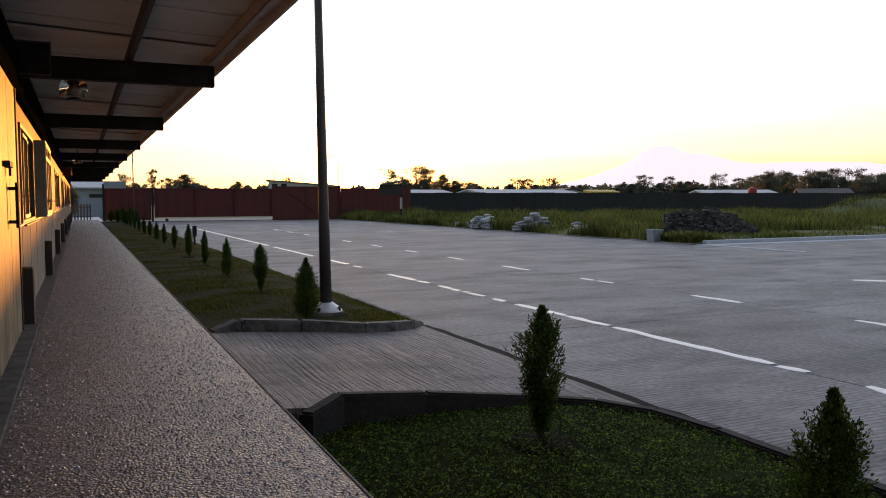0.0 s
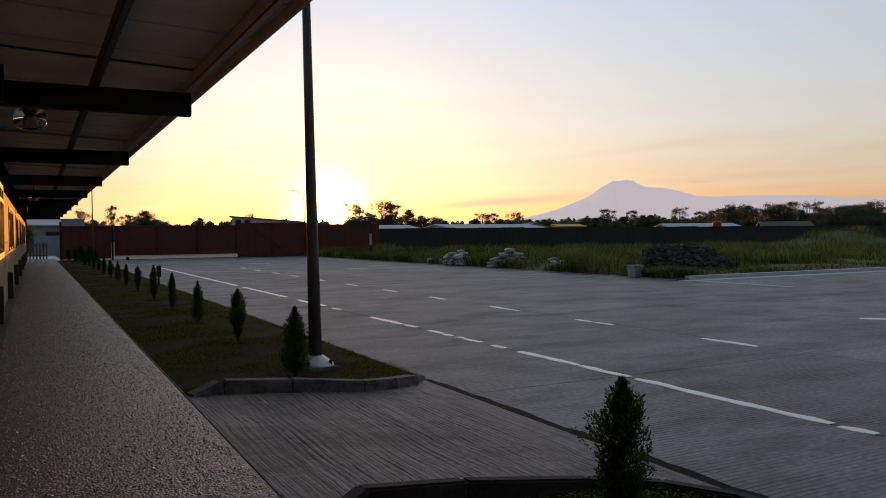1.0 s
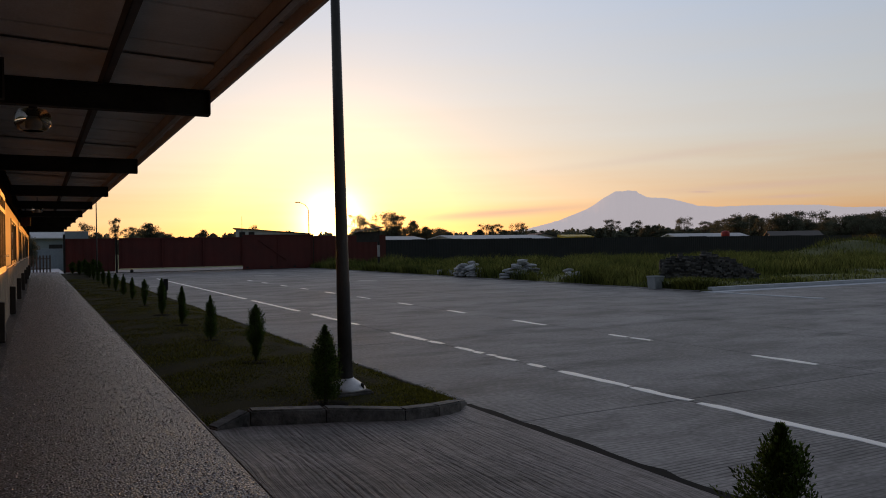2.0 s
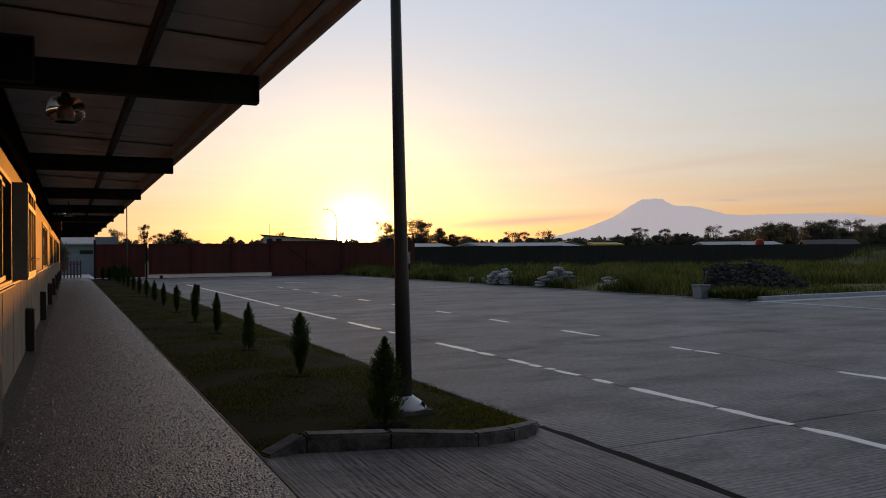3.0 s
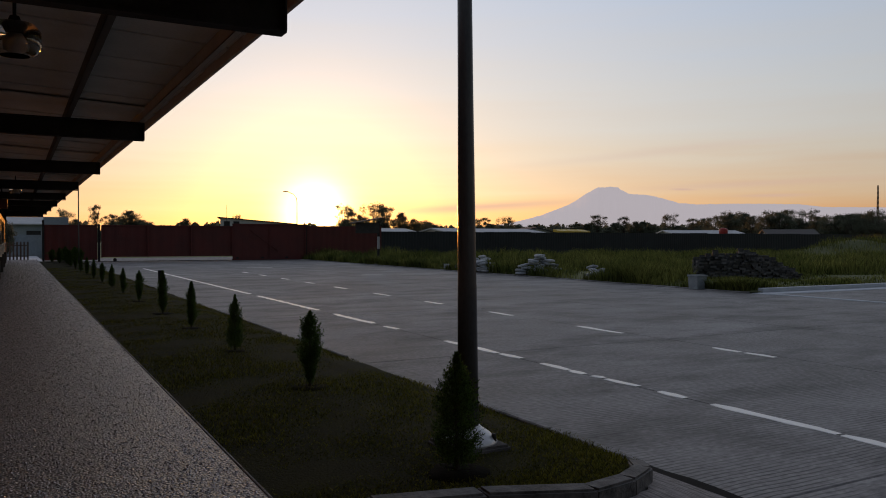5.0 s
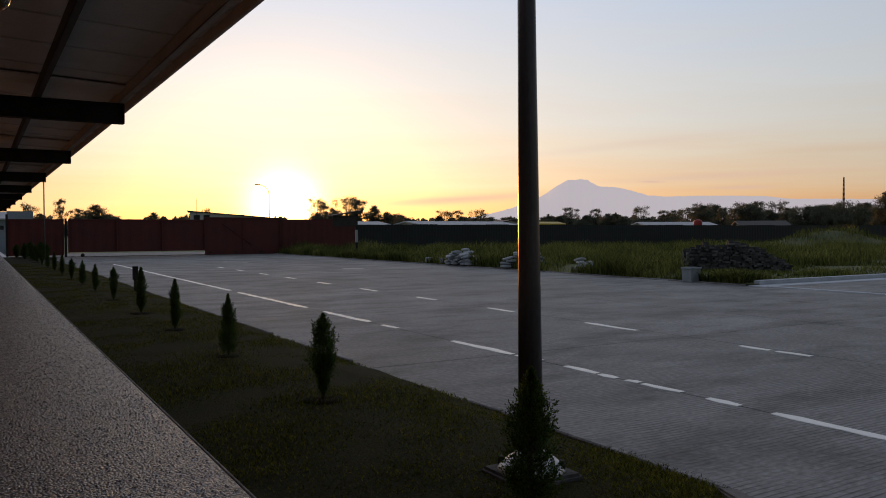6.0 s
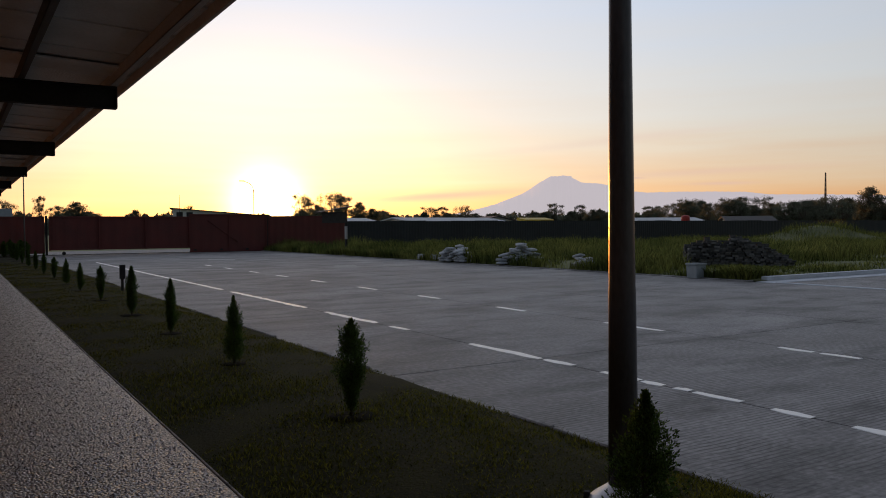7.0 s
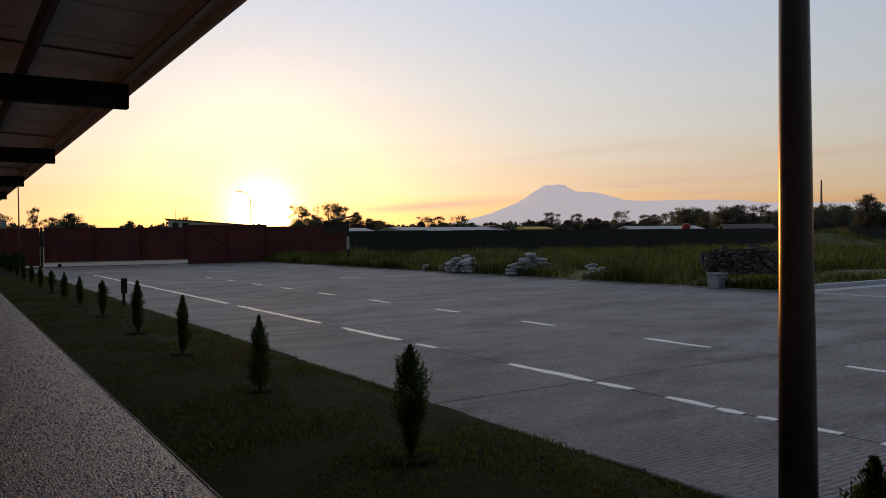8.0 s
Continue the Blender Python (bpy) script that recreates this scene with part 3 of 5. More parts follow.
def kerb_run(name, label, points, width, gap=0.006, material=None):
    """Kerb stones along points of (x, y, foot, top), thick to the left of the way they run."""
    run = thing(name, label, "kerb", kind="structure")
    for (xa, ya, fa, ta), (xb, yb, fb, tb) in zip(points, points[1:]):
        d = Vector((xb - xa, yb - ya))
        d.normalize()
        nrm = Vector((-d.y, d.x)) * width
        sa, sb = d * gap, -d * gap
        ring = [(xa + sa.x, ya + sa.y), (xb + sb.x, yb + sb.y), (xb + sb.x + nrm.x, yb + sb.y + nrm.y), (xa + sa.x + nrm.x, ya + sa.y + nrm.y)]
        bm = prism(ring, [fa - 0.1, fb - 0.1, fb - 0.1, fa - 0.1], [ta, tb, tb + 0.006, ta + 0.006])
        bmesh.ops.bevel(bm, geom=[e for e in bm.edges if min(v.co.z for v in e.verts) > min(fa, fb) - 0.05 and abs(e.verts[0].co.z - e.verts[1].co.z) < 0.2], offset=0.014, segments=2, affect="EDGES")
        part("kerb_stone", bm, material or M_KERB, run)
    return run


kerb_run("kerb", "chipped concrete kerb round the lawn's ramp end",
         [(1.16, 8.2, 0.2, 0.262), (1.46, 8.36, 0.18, 0.335), (2.1, 8.36, 0.14, 0.285), (2.82, 8.33, 0.08, 0.205), (3.22, 8.46, 0.05, 0.175), (3.56, 8.68, 0.02, 0.14), (3.83, 9.04, 0.0, 0.06)], 0.13, material=M_STAINED_KERB)
# this kerb's colour is darkened whole, putting in its inner face's shade
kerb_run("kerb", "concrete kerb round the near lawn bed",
         [(3.76, -9, 0.0, 0.085), (3.76, -5, 0.0, 0.085), (3.76, -1, 0.0, 0.085), (3.76, 1.6, 0.0, 0.085), (3.76, 3.9, 0.0, 0.088), (3.68, 4.45, 0.0, 0.095), (3.4, 4.82, 0.0, 0.115), (2.95, 5.02, 0.0, 0.15), (2.1, 5.07, 0.0, 0.255), (1.46, 5.07, 0.0, 0.31), (1.16, 4.84, 0.0, 0.262)], 0.11, material=M_SHADED_KERB)

# low broken edging between lawn and yard
edging = thing("lawn_edging", "low broken concrete edging along the lawn", "edging", kind="structure")
rng = random.Random(5)
y = 9.1
while y < 61:
    ln = rng.uniform(0.5, 1.4)
    if rng.random() < 0.8:
        part("edging_stone", box(3.785, 3.852, y, y + ln - 0.02, -0.05, rng.uniform(0.02, 0.06), 0.012), M_KERB, edging)
    y += ln

# ---- lawn blades ----
def lawn_spots(rng, n):
    out = []
    for _ in range(n):
        y = 8.5 + 40 * rng.random() ** 2.2
        x = rng.uniform(1.14, 3.84)
        if y < far_start(min(x, 3.8)) + 0.03:
            continue
        s = 0.75 + 0.6 * noise.noise((x * 1.3, y * 1.3, 0.5))
        out.append((x, y, lawn_z(min(x, 3.8)) - 0.012, s))
    return out


def near_spots(rng, n):
    out = []
    for _ in range(n):
        y = rng.uniform(1.2, 4.95)
        x = rng.uniform(1.14, 3.64)
        if y > near_end(x) - 0.03:
            continue
        s = 0.8 + 0.7 * noise.noise((x * 2.3, y * 2.3, 0.5))
        out.append((x, y, near_z(x) - 0.01, s))
    return out


tagged(new("lawn_grass", blades("lawn_grass", M_LAWN, 120000, lawn_spots, 0.04, 0.005, 11, 0.9)), "short green lawn blades", "grass", kind="stuff")


def clover(count, seed):
    """Small creeping leaves held flat or tilted over the turf, in drifts."""
    rng = np.random.default_rng(seed)
    verts, faces = [], []
    for x, y, z, s in near_spots(rng, count):
        if noise.noise((x * 7, y * 7, 2.0)) + 0.35 < rng.uniform(-0.4, 0.5):
            continue
        c = Vector((x, y, z + 0.012 + 0.03 * s * rng.random()))
        u = Vector((rng.normal(), rng.normal(), rng.normal(0, 0.5))).normalized()
        w = u.cross(Vector((rng.normal(0, 0.5), rng.normal(0, 0.5), 1))).normalized()
        ln, wd = rng.uniform(0.006, 0.012), rng.uniform(0.004, 0.007)
        i = len(verts)
        verts += [tuple(c - u * ln), tuple(c + w * wd), tuple(c + u * ln), tuple(c - w * wd)]
        faces.append((i, i + 1, i + 2, i + 3))
    return soup("lawn_grass", verts, faces, M_CLOVER)


tagged(new("lawn_grass", clover(70000, 12)), "dense small-leaved green turf in the near bed", "grass", kind="stuff")


# ---- painted lines ----
def dash(x0, y0, x1, y1, width, seed):
    """One worn stroke of road paint with ragged sides."""
    r = random.Random(seed)
    a, b = Vector((x0, y0)), Vector((x1, y1))
    d = b - a
    n = max(2, int(d.length / 0.22))
    side = Vector((-d.y, d.x)).normalized()
    bm = bmesh.new()
    rows = []
    for i in range(n + 1):
        c = a + d * (i / n) + side * r.uniform(-0.02, 0.02)
        w = width * (r.uniform(0.75, 1.12) if 0 < i < n else 0.6)
        rows.append([bm.verts.new((c.x + side.x * w * k, c.y + side.y * w * k, z)) for k, z in ((-0.5, 0.001), (-0.44, 0.005), (0.44, 0.005), (0.5, 0.001))])
    for p, q in zip(rows, rows[1:]):
        for k in range(3):
            bm.faces.new((p[k], p[k + 1], q[k + 1], q[k]))
    return bm


lane_line = thing("lane_line", "broken white lane line, worn and uneven", "road marking", kind="structure")
row_one = [(49.4, 27.6), (26.8, 21.75), (20.8, 18.64), (18.1, 17.55), (15.77, 14.25), (14.18, 13.68), (13.2, 12.62), (12.58, 12.3), (12.16, 11.98), (11.92, 11.4), (11.07, 10.69), (10.34, 9.0), (8.96, 8.06), (7.93, 5.5), (5.42, 5.1), (4.5, 3.4), (3.0, 0.5), (0.0, -3.0)]
for i, (ya, yb) in enumerate(row_one):
    part("dash", dash(5.93, ya, 5.94, yb, 0.145, i), M_WHITE_PAINT, lane_line)
bay_line = thing("bay_line", "row of short white parking dashes", "road marking", kind="structure")
row_two = [(7.0, 5.9), (10.0, 8.95), (13.2, 12.7), (12.6, 12.1), (16.48, 15.2), (19.65, 18.67), (22.9, 21.9), (26.3, 25.1), (29.75, 28.6), (33.0, 31.9), (36.1, 35.0), (39.6, 38.5), (42.8, 41.7), (3.7, 2.6)]
for i, (ya, yb) in enumerate(row_two):
    f = lambda t: 9.08 + max(0.0, t - 14) * 0.017
    part("dash", dash(f(ya), ya, f(yb), yb, 0.16, 40 + i), M_WHITE_PAINT, bay_line)
for i, (xa, ya, xb, yb) in enumerate([(13.75, 37.9, 14.55, 37.4), (11.4, 49.0, 12.5, 47.9), (13.55, 10.5, 14.6, 9.4)]):
    part("dash", dash(xa, ya, xb, yb, 0.26 if i == 2 else 0.16, 70 + i), M_WHITE_PAINT, bay_line)


# ---- building ----
B0, B1 = -9.0, 60.0
SILL, HEAD = 1.32, 2.48
windows = [(10.2, 12.9), (17.2, 19.8), (24.0, 28.4), (32.0, 36.0), (39.0, 43.0), (46.0, 50.0), (52.5, 56.5)]
bm = bmesh.new()
edge_y = [B0] + [v for w in windows for v in w] + [B1]
for ya, yb in zip(edge_y[::2], edge_y[1::2]):
    add_box(bm, WALL_X - 0.15, WALL_X, ya, yb, SILL, HEAD)
add_box(bm, WALL_X - 0.15, WALL_X, B0, B1, HEAD, 3.44)
wall_east = part("wall_east", bm, M_WALL)
tagged(wall_east, "cream painted panel wall glowing in low sunlight", "wall", kind="structure")
bm = box(WALL_X - 0.17, WALL_X + 0.012, B0, B1, 0.0, SILL, 0.006)
plinth = tagged(part("wall_plinth", bm, M_PLINTH), "grey rendered lower wall below the windows", "wall", kind="structure")
for k in range(26):
    yj = 10.05 + 1.57 * k
    part("panel_joint", box(WALL_X - 0.02, WALL_X + 0.018, yj - 0.01, yj + 0.01, WALK_Z + 0.03, SILL - 0.01), M_FASCIA, plinth)
part("drip_edge", box(WALL_X - 0.02, WALL_X + 0.03, 9.05, B1, SILL - 0.012, SILL + 0.014, 0.004), M_FASCIA, plinth)
# unseen walls and floor close the building so no light leaks in
tagged(part("wall_back", box(-7.0, -6.8, B0, B1, 0, 3.44), M_PLINTH), "plain unseen back wall closing the building", "wall", kind="structure")
tagged(part("wall_end", box(-6.8, WALL_X - 0.17, B1 - 0.2, B1, 0, 3.44), M_PLINTH), "plain unseen end wall closing the building", "wall", kind="structure")
tagged(part("wall_end", box(-6.8, WALL_X - 0.17, B0, B0 + 0.2, 0, 3.44), M_PLINTH), "plain unseen end wall closing the building", "wall", kind="structure")
tagged(part("floor", box(-6.8, WALL_X - 0.17, B0 + 0.2, B1 - 0.2, 0.1, 0.25), M_UNLIT_ROOM), "unseen floor inside the building, dark as an unlit room", "floor", kind="structure")
# added partition; its dark colour stands in for an unlit room
tagged(part("wall_inner", box(-2.2, -2.1, B0 + 0.2, B1 - 0.2, 0.25, 3.4), M_UNLIT_ROOM), "added partition behind the windows, dark as an unlit room", "wall", kind="structure")


def window(y0, y1, leaves):
    w = thing("window_1", "aluminium sliding window with dark glass", "window", (WALL_X, y0, SILL), "windows along the wall", "structure")
    ln, h = y1 - y0, HEAD - SILL
    bm = bmesh.new()
    for a in ((0, 0.05, 0, h), (ln - 0.05, ln, 0, h), (0.05, ln - 0.05, h - 0.05, h), (0.05, ln - 0.05, 0, 0.05)):
        add_box(bm, -0.1, 0.022, a[0], a[1], a[2], a[3], 0.004)
    part("window_frame", bm, M_ALU, w)
    step = (ln - 0.1) / leaves
    for k in range(leaves):
        ya, yb = 0.05 + k * step, 0.05 + (k + 1) * step
        bm = bmesh.new()
        dx = -0.03 if k % 2 else -0.055
        for a in ((ya, ya + 0.03, 0.05, h - 0.05), (yb - 0.03, yb, 0.05, h - 0.05), (ya + 0.03, yb - 0.03, 0.05, 0.1), (ya + 0.03, yb - 0.03, h - 0.09, h - 0.05)):
            add_box(bm, dx, dx + 0.024, a[0], a[1], a[2], a[3])
        sash = part("sash", bm, M_ALU, w)
        pane = part("pane", box(dx + 0.009, dx + 0.015, ya + 0.03, yb - 0.03, 0.1, h - 0.09), M_GLASS, sash)
    part("window_sill", box(-0.02, 0.06, -0.03, ln + 0.03, -0.02, 0.0, 0.004), M_ALU, w)
    return w


for k, (ya, yb) in enumerate(windows):
    window(ya, yb, 3 if yb - ya < 3 else 4)

# boxed-out display window
bay = thing("bay_window", "boxed-out grey window casing with framed panes", "window", (WALL_X, 13.35, 1.35))
bm = bmesh.new()
add_box(bm, 0.0, 0.16, 0.0, 0.03, 0.0, 1.15, 0.006)
add_box(bm, 0.0, 0.16, 2.22, 2.25, 0.0, 1.15, 0.006)
add_box(bm, 0.0, 0.16, 0.03, 2.22, 0.0, 0.03)
add_box(bm, 0.0, 0.16, 0.03, 2.22, 1.12, 1.15)
add_box(bm, 0.0, 0.02, 0.03, 2.22, 0.03, 1.12)
part("casing", bm, mat("grey_green_casing", (0.20, 0.20, 0.185), (0.31, 0.31, 0.285), 3.0, 30.0, (0.5, 0.7)), bay)
bm = bmesh.new()
for a in ((0.03, 0.1, 0.03, 1.12), (0.72, 0.78, 0.03, 1.12), (1.44, 1.5, 0.03, 1.12), (2.15, 2.22, 0.03, 1.12), (0.1, 2.15, 0.03, 0.09), (0.1, 2.15, 0.86, 0.92), (0.1, 2.15, 1.06, 1.12)):
    add_box(bm, 0.135, 0.168, *a)
part("front_frame", bm, M_ALU, bay)
for a in ((0.1, 0.72), (0.78, 1.44), (1.5, 2.15)):
    part("pane", box(0.148, 0.153, a[0], a[1], 0.09, 0.86), M_GLASS, bay)
part("ledge_rail", tube([((0.2, 0.05, 0.24), 0.012), ((0.2, 2.2, 0.24), 0.012)], 8), M_ALU, bay)
for yy in (0.06, 2.19):
    part("rail_bracket", box(0.165, 0.212, yy - 0.012, yy + 0.012, 0.225, 0.255), M_ALU, bay)

# column feet
# the shade on each foot's front is put in as dark brown
for k in range(0, 8):
    yb = BAY0 + BAY * k - 0.2
    bm = prism([(WALL_X + 0.014, yb), (WALL_X + 0.13, yb), (WALL_X + 0.13, yb + 0.24), (WALL_X + 0.014, yb + 0.24)], [WALK_Z] * 4, [0.87, 0.86, 0.86, 0.87])
    bmesh.ops.bevel(bm, geom=list(bm.edges), offset=0.008, segments=1, affect="EDGES")
    tagged(part("column_foot", bm, M_BLOCK), "boxed column foot against the wall, its shade painted dark brown", "column", "column feet along the wall")

# big sheet door at the near end
door = thing("door_1", "smeared pale metal sliding door with a dark pull handle", "door", (WALL_X, 0, WALK_Z), kind="structure")
for ya, yb in ((-2.0, 1.3), (1.32, 4.6), (4.62, 7.98), (8.0, 8.93)):
    part("door_panel", box(0.014, 0.05, ya, yb, 0.04, 2.95, 0.006), M_DOOR_SHEET, door)
part("door_stop", box(0.014, 0.062, 8.94, 9.0, 0.04, 2.95, 0.005), M_STEEL_DARK, door)
bm = bmesh.new()
add_box(bm, 0.1, 0.125, 7.86, 7.89, 1.1, 1.5, 0.005)
add_box(bm, 0.05, 0.125, 7.86, 7.89, 1.14, 1.17)
add_box(bm, 0.05, 0.125, 7.86, 7.89, 1.43, 1.46)
part("pull_handle", bm, M_STEEL_DARK, door, "dark bent pull handle")
bm = box(0.05, 0.1, 7.45, 7.8, 1.62, 1.67, 0.004)
add_box(bm, 0.07, 0.09, 7.68, 7.72, 1.55, 1.62)
part("door_latch", bm, M_STEEL_DARK, door, "dark hasp and latch")
tagged(part("switch_box", box(WALL_X, WALL_X + 0.05, 9.2, 9.38, 1.58, 1.78, 0.008), M_STEEL_DARK), "small black switch box on the wall", "switch box")

# canopy
beam_y = [BAY0 + BAY * k for k in range(-3, 9)]
for yb in beam_y:
    beam = thing("canopy_beam", "dark painted steel canopy beam", "beam", (0, yb, 0), "canopy beams", "structure")
    bm = bmesh.new()
    add_box(bm, -0.579, 1.44, -0.006, 0.006, 2.95, 3.16)
    add_box(bm, -0.579, 1.45, -0.06, 0.06, 3.155, 3.17)
    add_box(bm, -0.579, 1.45, -0.06, 0.06, 2.93, 2.945)
    add_box(bm, 1.44, 1.452, -0.06, 0.06, 2.945, 3.155)
    part("beam_profile", bm, M_STEEL_DARK, beam)
# black box added along the wall top, its colour holding the shade there
tagged(part("eaves_box", box(WALL_X + 0.001, -0.58, B0, 60.4, 2.7, 3.165, 0.006), M_EAVES), "black box along the top of the wall, standing in for shade", "beam", kind="structure")
for xp in (0.5, 1.38):
    bm = bmesh.new()
    add_box(bm, xp - 0.003, xp + 0.003, -9, 60.5, 3.172, 3.295)
    add_box(bm, xp - 0.003, xp + 0.055, -9, 60.5, 3.172, 3.178)
    add_box(bm, xp - 0.003, xp + 0.055, -9, 60.5, 3.29, 3.296)
    # outer purlin and fascia are coloured paler for the light at the edge
    tagged(part("purlin", bm, M_PURLIN if xp < 1 else M_FASCIA), "brown painted channel purlin under the roof sheets", "purlin", "purlins", "structure")
bm = bmesh.new()
yy = -9.0
k = 0
while yy < 60.4:
    dz = 0.012 if k % 2 else 0.0
    v = add_box(bm, WALL_X - 0.1, 1.66, yy, min(yy + 0.515, 60.5), 3.30 + dz, 3.34)
    yy += 0.5225
    k += 1
for v in bm.verts:
    v.co.z += (1.66 - v.co.x) * 0.045
tagged(part("ceiling", bm, M_ROOF_FOIL), "dull sheeted underside of the canopy roof", "ceiling", kind="structure")
for yb in beam_y:
    bm = box(WALL_X, 1.4, yb - 0.62, yb - 0.1, 3.268, 3.29)
    for v in bm.verts:
        v.co.z += (1.66 - v.co.x) * 0.045 - 0.012
    tagged(part("roof_strip", bm, mat("pale_strip", (0.70, 0.66, 0.60), (0.84, 0.81, 0.76), 2.0, 20.0, (0.5, 0.7)) if yb == beam_y[0] else bpy.data.materials["pale_strip"]), "paler strip under the roof beside a beam", "lining", "lining strips", "structure")
bm = box(-7.2, 1.7, B0 - 0.2, 60.6, 3.35, 3.40)
for v in bm.verts:
    v.co.z += max(0.0, 1.7 - v.co.x) * 0.045
roof = tagged(part("roof", bm, M_DARK_ROOF), "low sheet roof over building and canopy", "roof", kind="structure")
part("fascia", box(1.60, 1.635, B0, 60.5, 3.215, 3.36, 0.004), M_FASCIA, roof, "brown sheet fascia")
part("gutter_lip", box(1.636, 1.70, B0, 60.5, 3.30, 3.345, 0.008), M_FASCIA, roof)

# hanging sign and lamps under the canopy
sign = thing("hanging_sign", "black hanging signboard with faded lettering", "sign", (-0.42, 9.62, 2.93))
part("board", box(-0.225, 0.145, -0.02, 0.02, 0, 0.36, 0.006), M_STEEL_DARK, sign)
for xa, xb, za, zb in ((0.04, 0.11, 0.2, 0.23), (0.02, 0.11, 0.1, 0.12), (-0.1, -0.03, 0.1, 0.12)):
    part("lettering_bar", box(xa, xb, -0.024, -0.02, za, zb), M_BLOCK, sign)
bm = bmesh.new()
for xa, xb, za, zb in ((-0.225, 0.145, 0.0, 0.016), (-0.225, 0.145, 0.344, 0.36), (-0.225, -0.209, 0.016, 0.344), (0.129, 0.145, 0.016, 0.344)):
    add_box(bm, xa, xb, -0.03, -0.0205, za, zb)
part("board_frame", bm, M_PURLIN, sign, "thin brown border strip")
for xx in (-0.12, 0.12):
    part("hanger", box(xx - 0.006, xx + 0.006, 0.02, 0.14, 0.28, 0.3), M_STEEL_DARK, sign)


def pendant_lamp(y):
    lamp = thing("pendant_lamp", "clear glass bowl lamp hanging from the canopy", "lamp", (-0.07, y, 3.0), "pendant lamps")
    part("stem", tube([((0, 0, 0.36), 0.012), ((0, 0, 0.1), 0.012)], 8), M_STEEL_DARK, lamp)
    part("socket", tube([((0, 0, 0.14), 0.03), ((0, 0, 0.1), 0.045), ((0, 0, 0.03), 0.04), ((0, 0, 0.0), 0.025)], 12), M_STEEL_DARK, lamp)
    part("bulb", tube([((0, 0, 0.0), 0.02), ((0, 0, -0.03), 0.038), ((0, 0, -0.07), 0.045), ((0, 0, -0.1), 0.03), ((0, 0, -0.115), 0.008)], 12), M_FLANGE, lamp)
    rings = [((0, 0, 0.1), 0.05), ((0, 0, 0.085), 0.13), ((0, 0, 0.04), 0.165), ((0, 0, -0.06), 0.17), ((0, 0, -0.115), 0.14), ((0, 0, -0.13), 0.1)]
    inner = [((0, 0, z), r - 0.006) for (_, _, z), r in rings][::-1]
    part("bowl", tube(rings + inner, 20, False), M_BULB, lamp)
    return lamp


pendant_lamp(11.0)
pendant_lamp(11.0 + BAY * 3)
exit_sign = thing("red_sign", "small dark red sign box on a bracket", "sign", (-0.45, 33.0, 2.55))
part("box_body", box(-0.16, 0.16, -0.1, 0.1, 0, 0.3, 0.01), M_RED_GATE, exit_sign)
part("bracket", box(-0.02, 0.02, -0.02, 0.02, 0.3, 0.88), M_STEEL_DARK, exit_sign)

# ---- flood light pole ----
pole = thing("light_pole", "tall tapered grey steel pole on a pale flange", "pole", (2.765, 9.69, 0.08))
bm = box(-0.25, 0.25, -0.25, 0.25, -0.05, 0.095)
for v in bm.verts:
    if v.co.z > 0.05:
        v.co.x, v.co.y = v.co.x * 0.88, v.co.y * 0.88
bmesh.ops.bevel(bm, geom=list(bm.edges), offset=0.018, segments=2, affect="EDGES")
part("footing", bm, M_FOOTING, pole, "low tapered concrete footing block")
part("flange", tube([((0, 0, 0.09), 0.205), ((0, 0, 0.105), 0.205), ((0, 0, 0.125), 0.192), ((0, 0, 0.16), 0.155), ((0, 0, 0.19), 0.11), ((0, 0, 0.206), 0.088), ((0, 0, 0.215), 0.079)], 32), M_FLANGE, pole, "pale domed metal flange")
shaft = [(0.2, 0.0765), (1.2, 0.068), (1.22, 0.0665), (2.5, 0.056), (4.0, 0.048), (7.0, 0.038), (7.6, 0.03)]
part("shaft", tube([((-0.016 * z, -0.007 * z, z), w) for z, w in shaft], 28), M_POLE, pole)
for k in range(4):
    a = math.pi / 4 + k * math.pi / 2
    part("bolt", tube([((0.185 * math.cos(a), 0.185 * math.sin(a), 0.11), 0.02), ((0.185 * math.cos(a), 0.185 * math.sin(a), 0.165), 0.017)], 6), M_STEEL_DARK, pole)


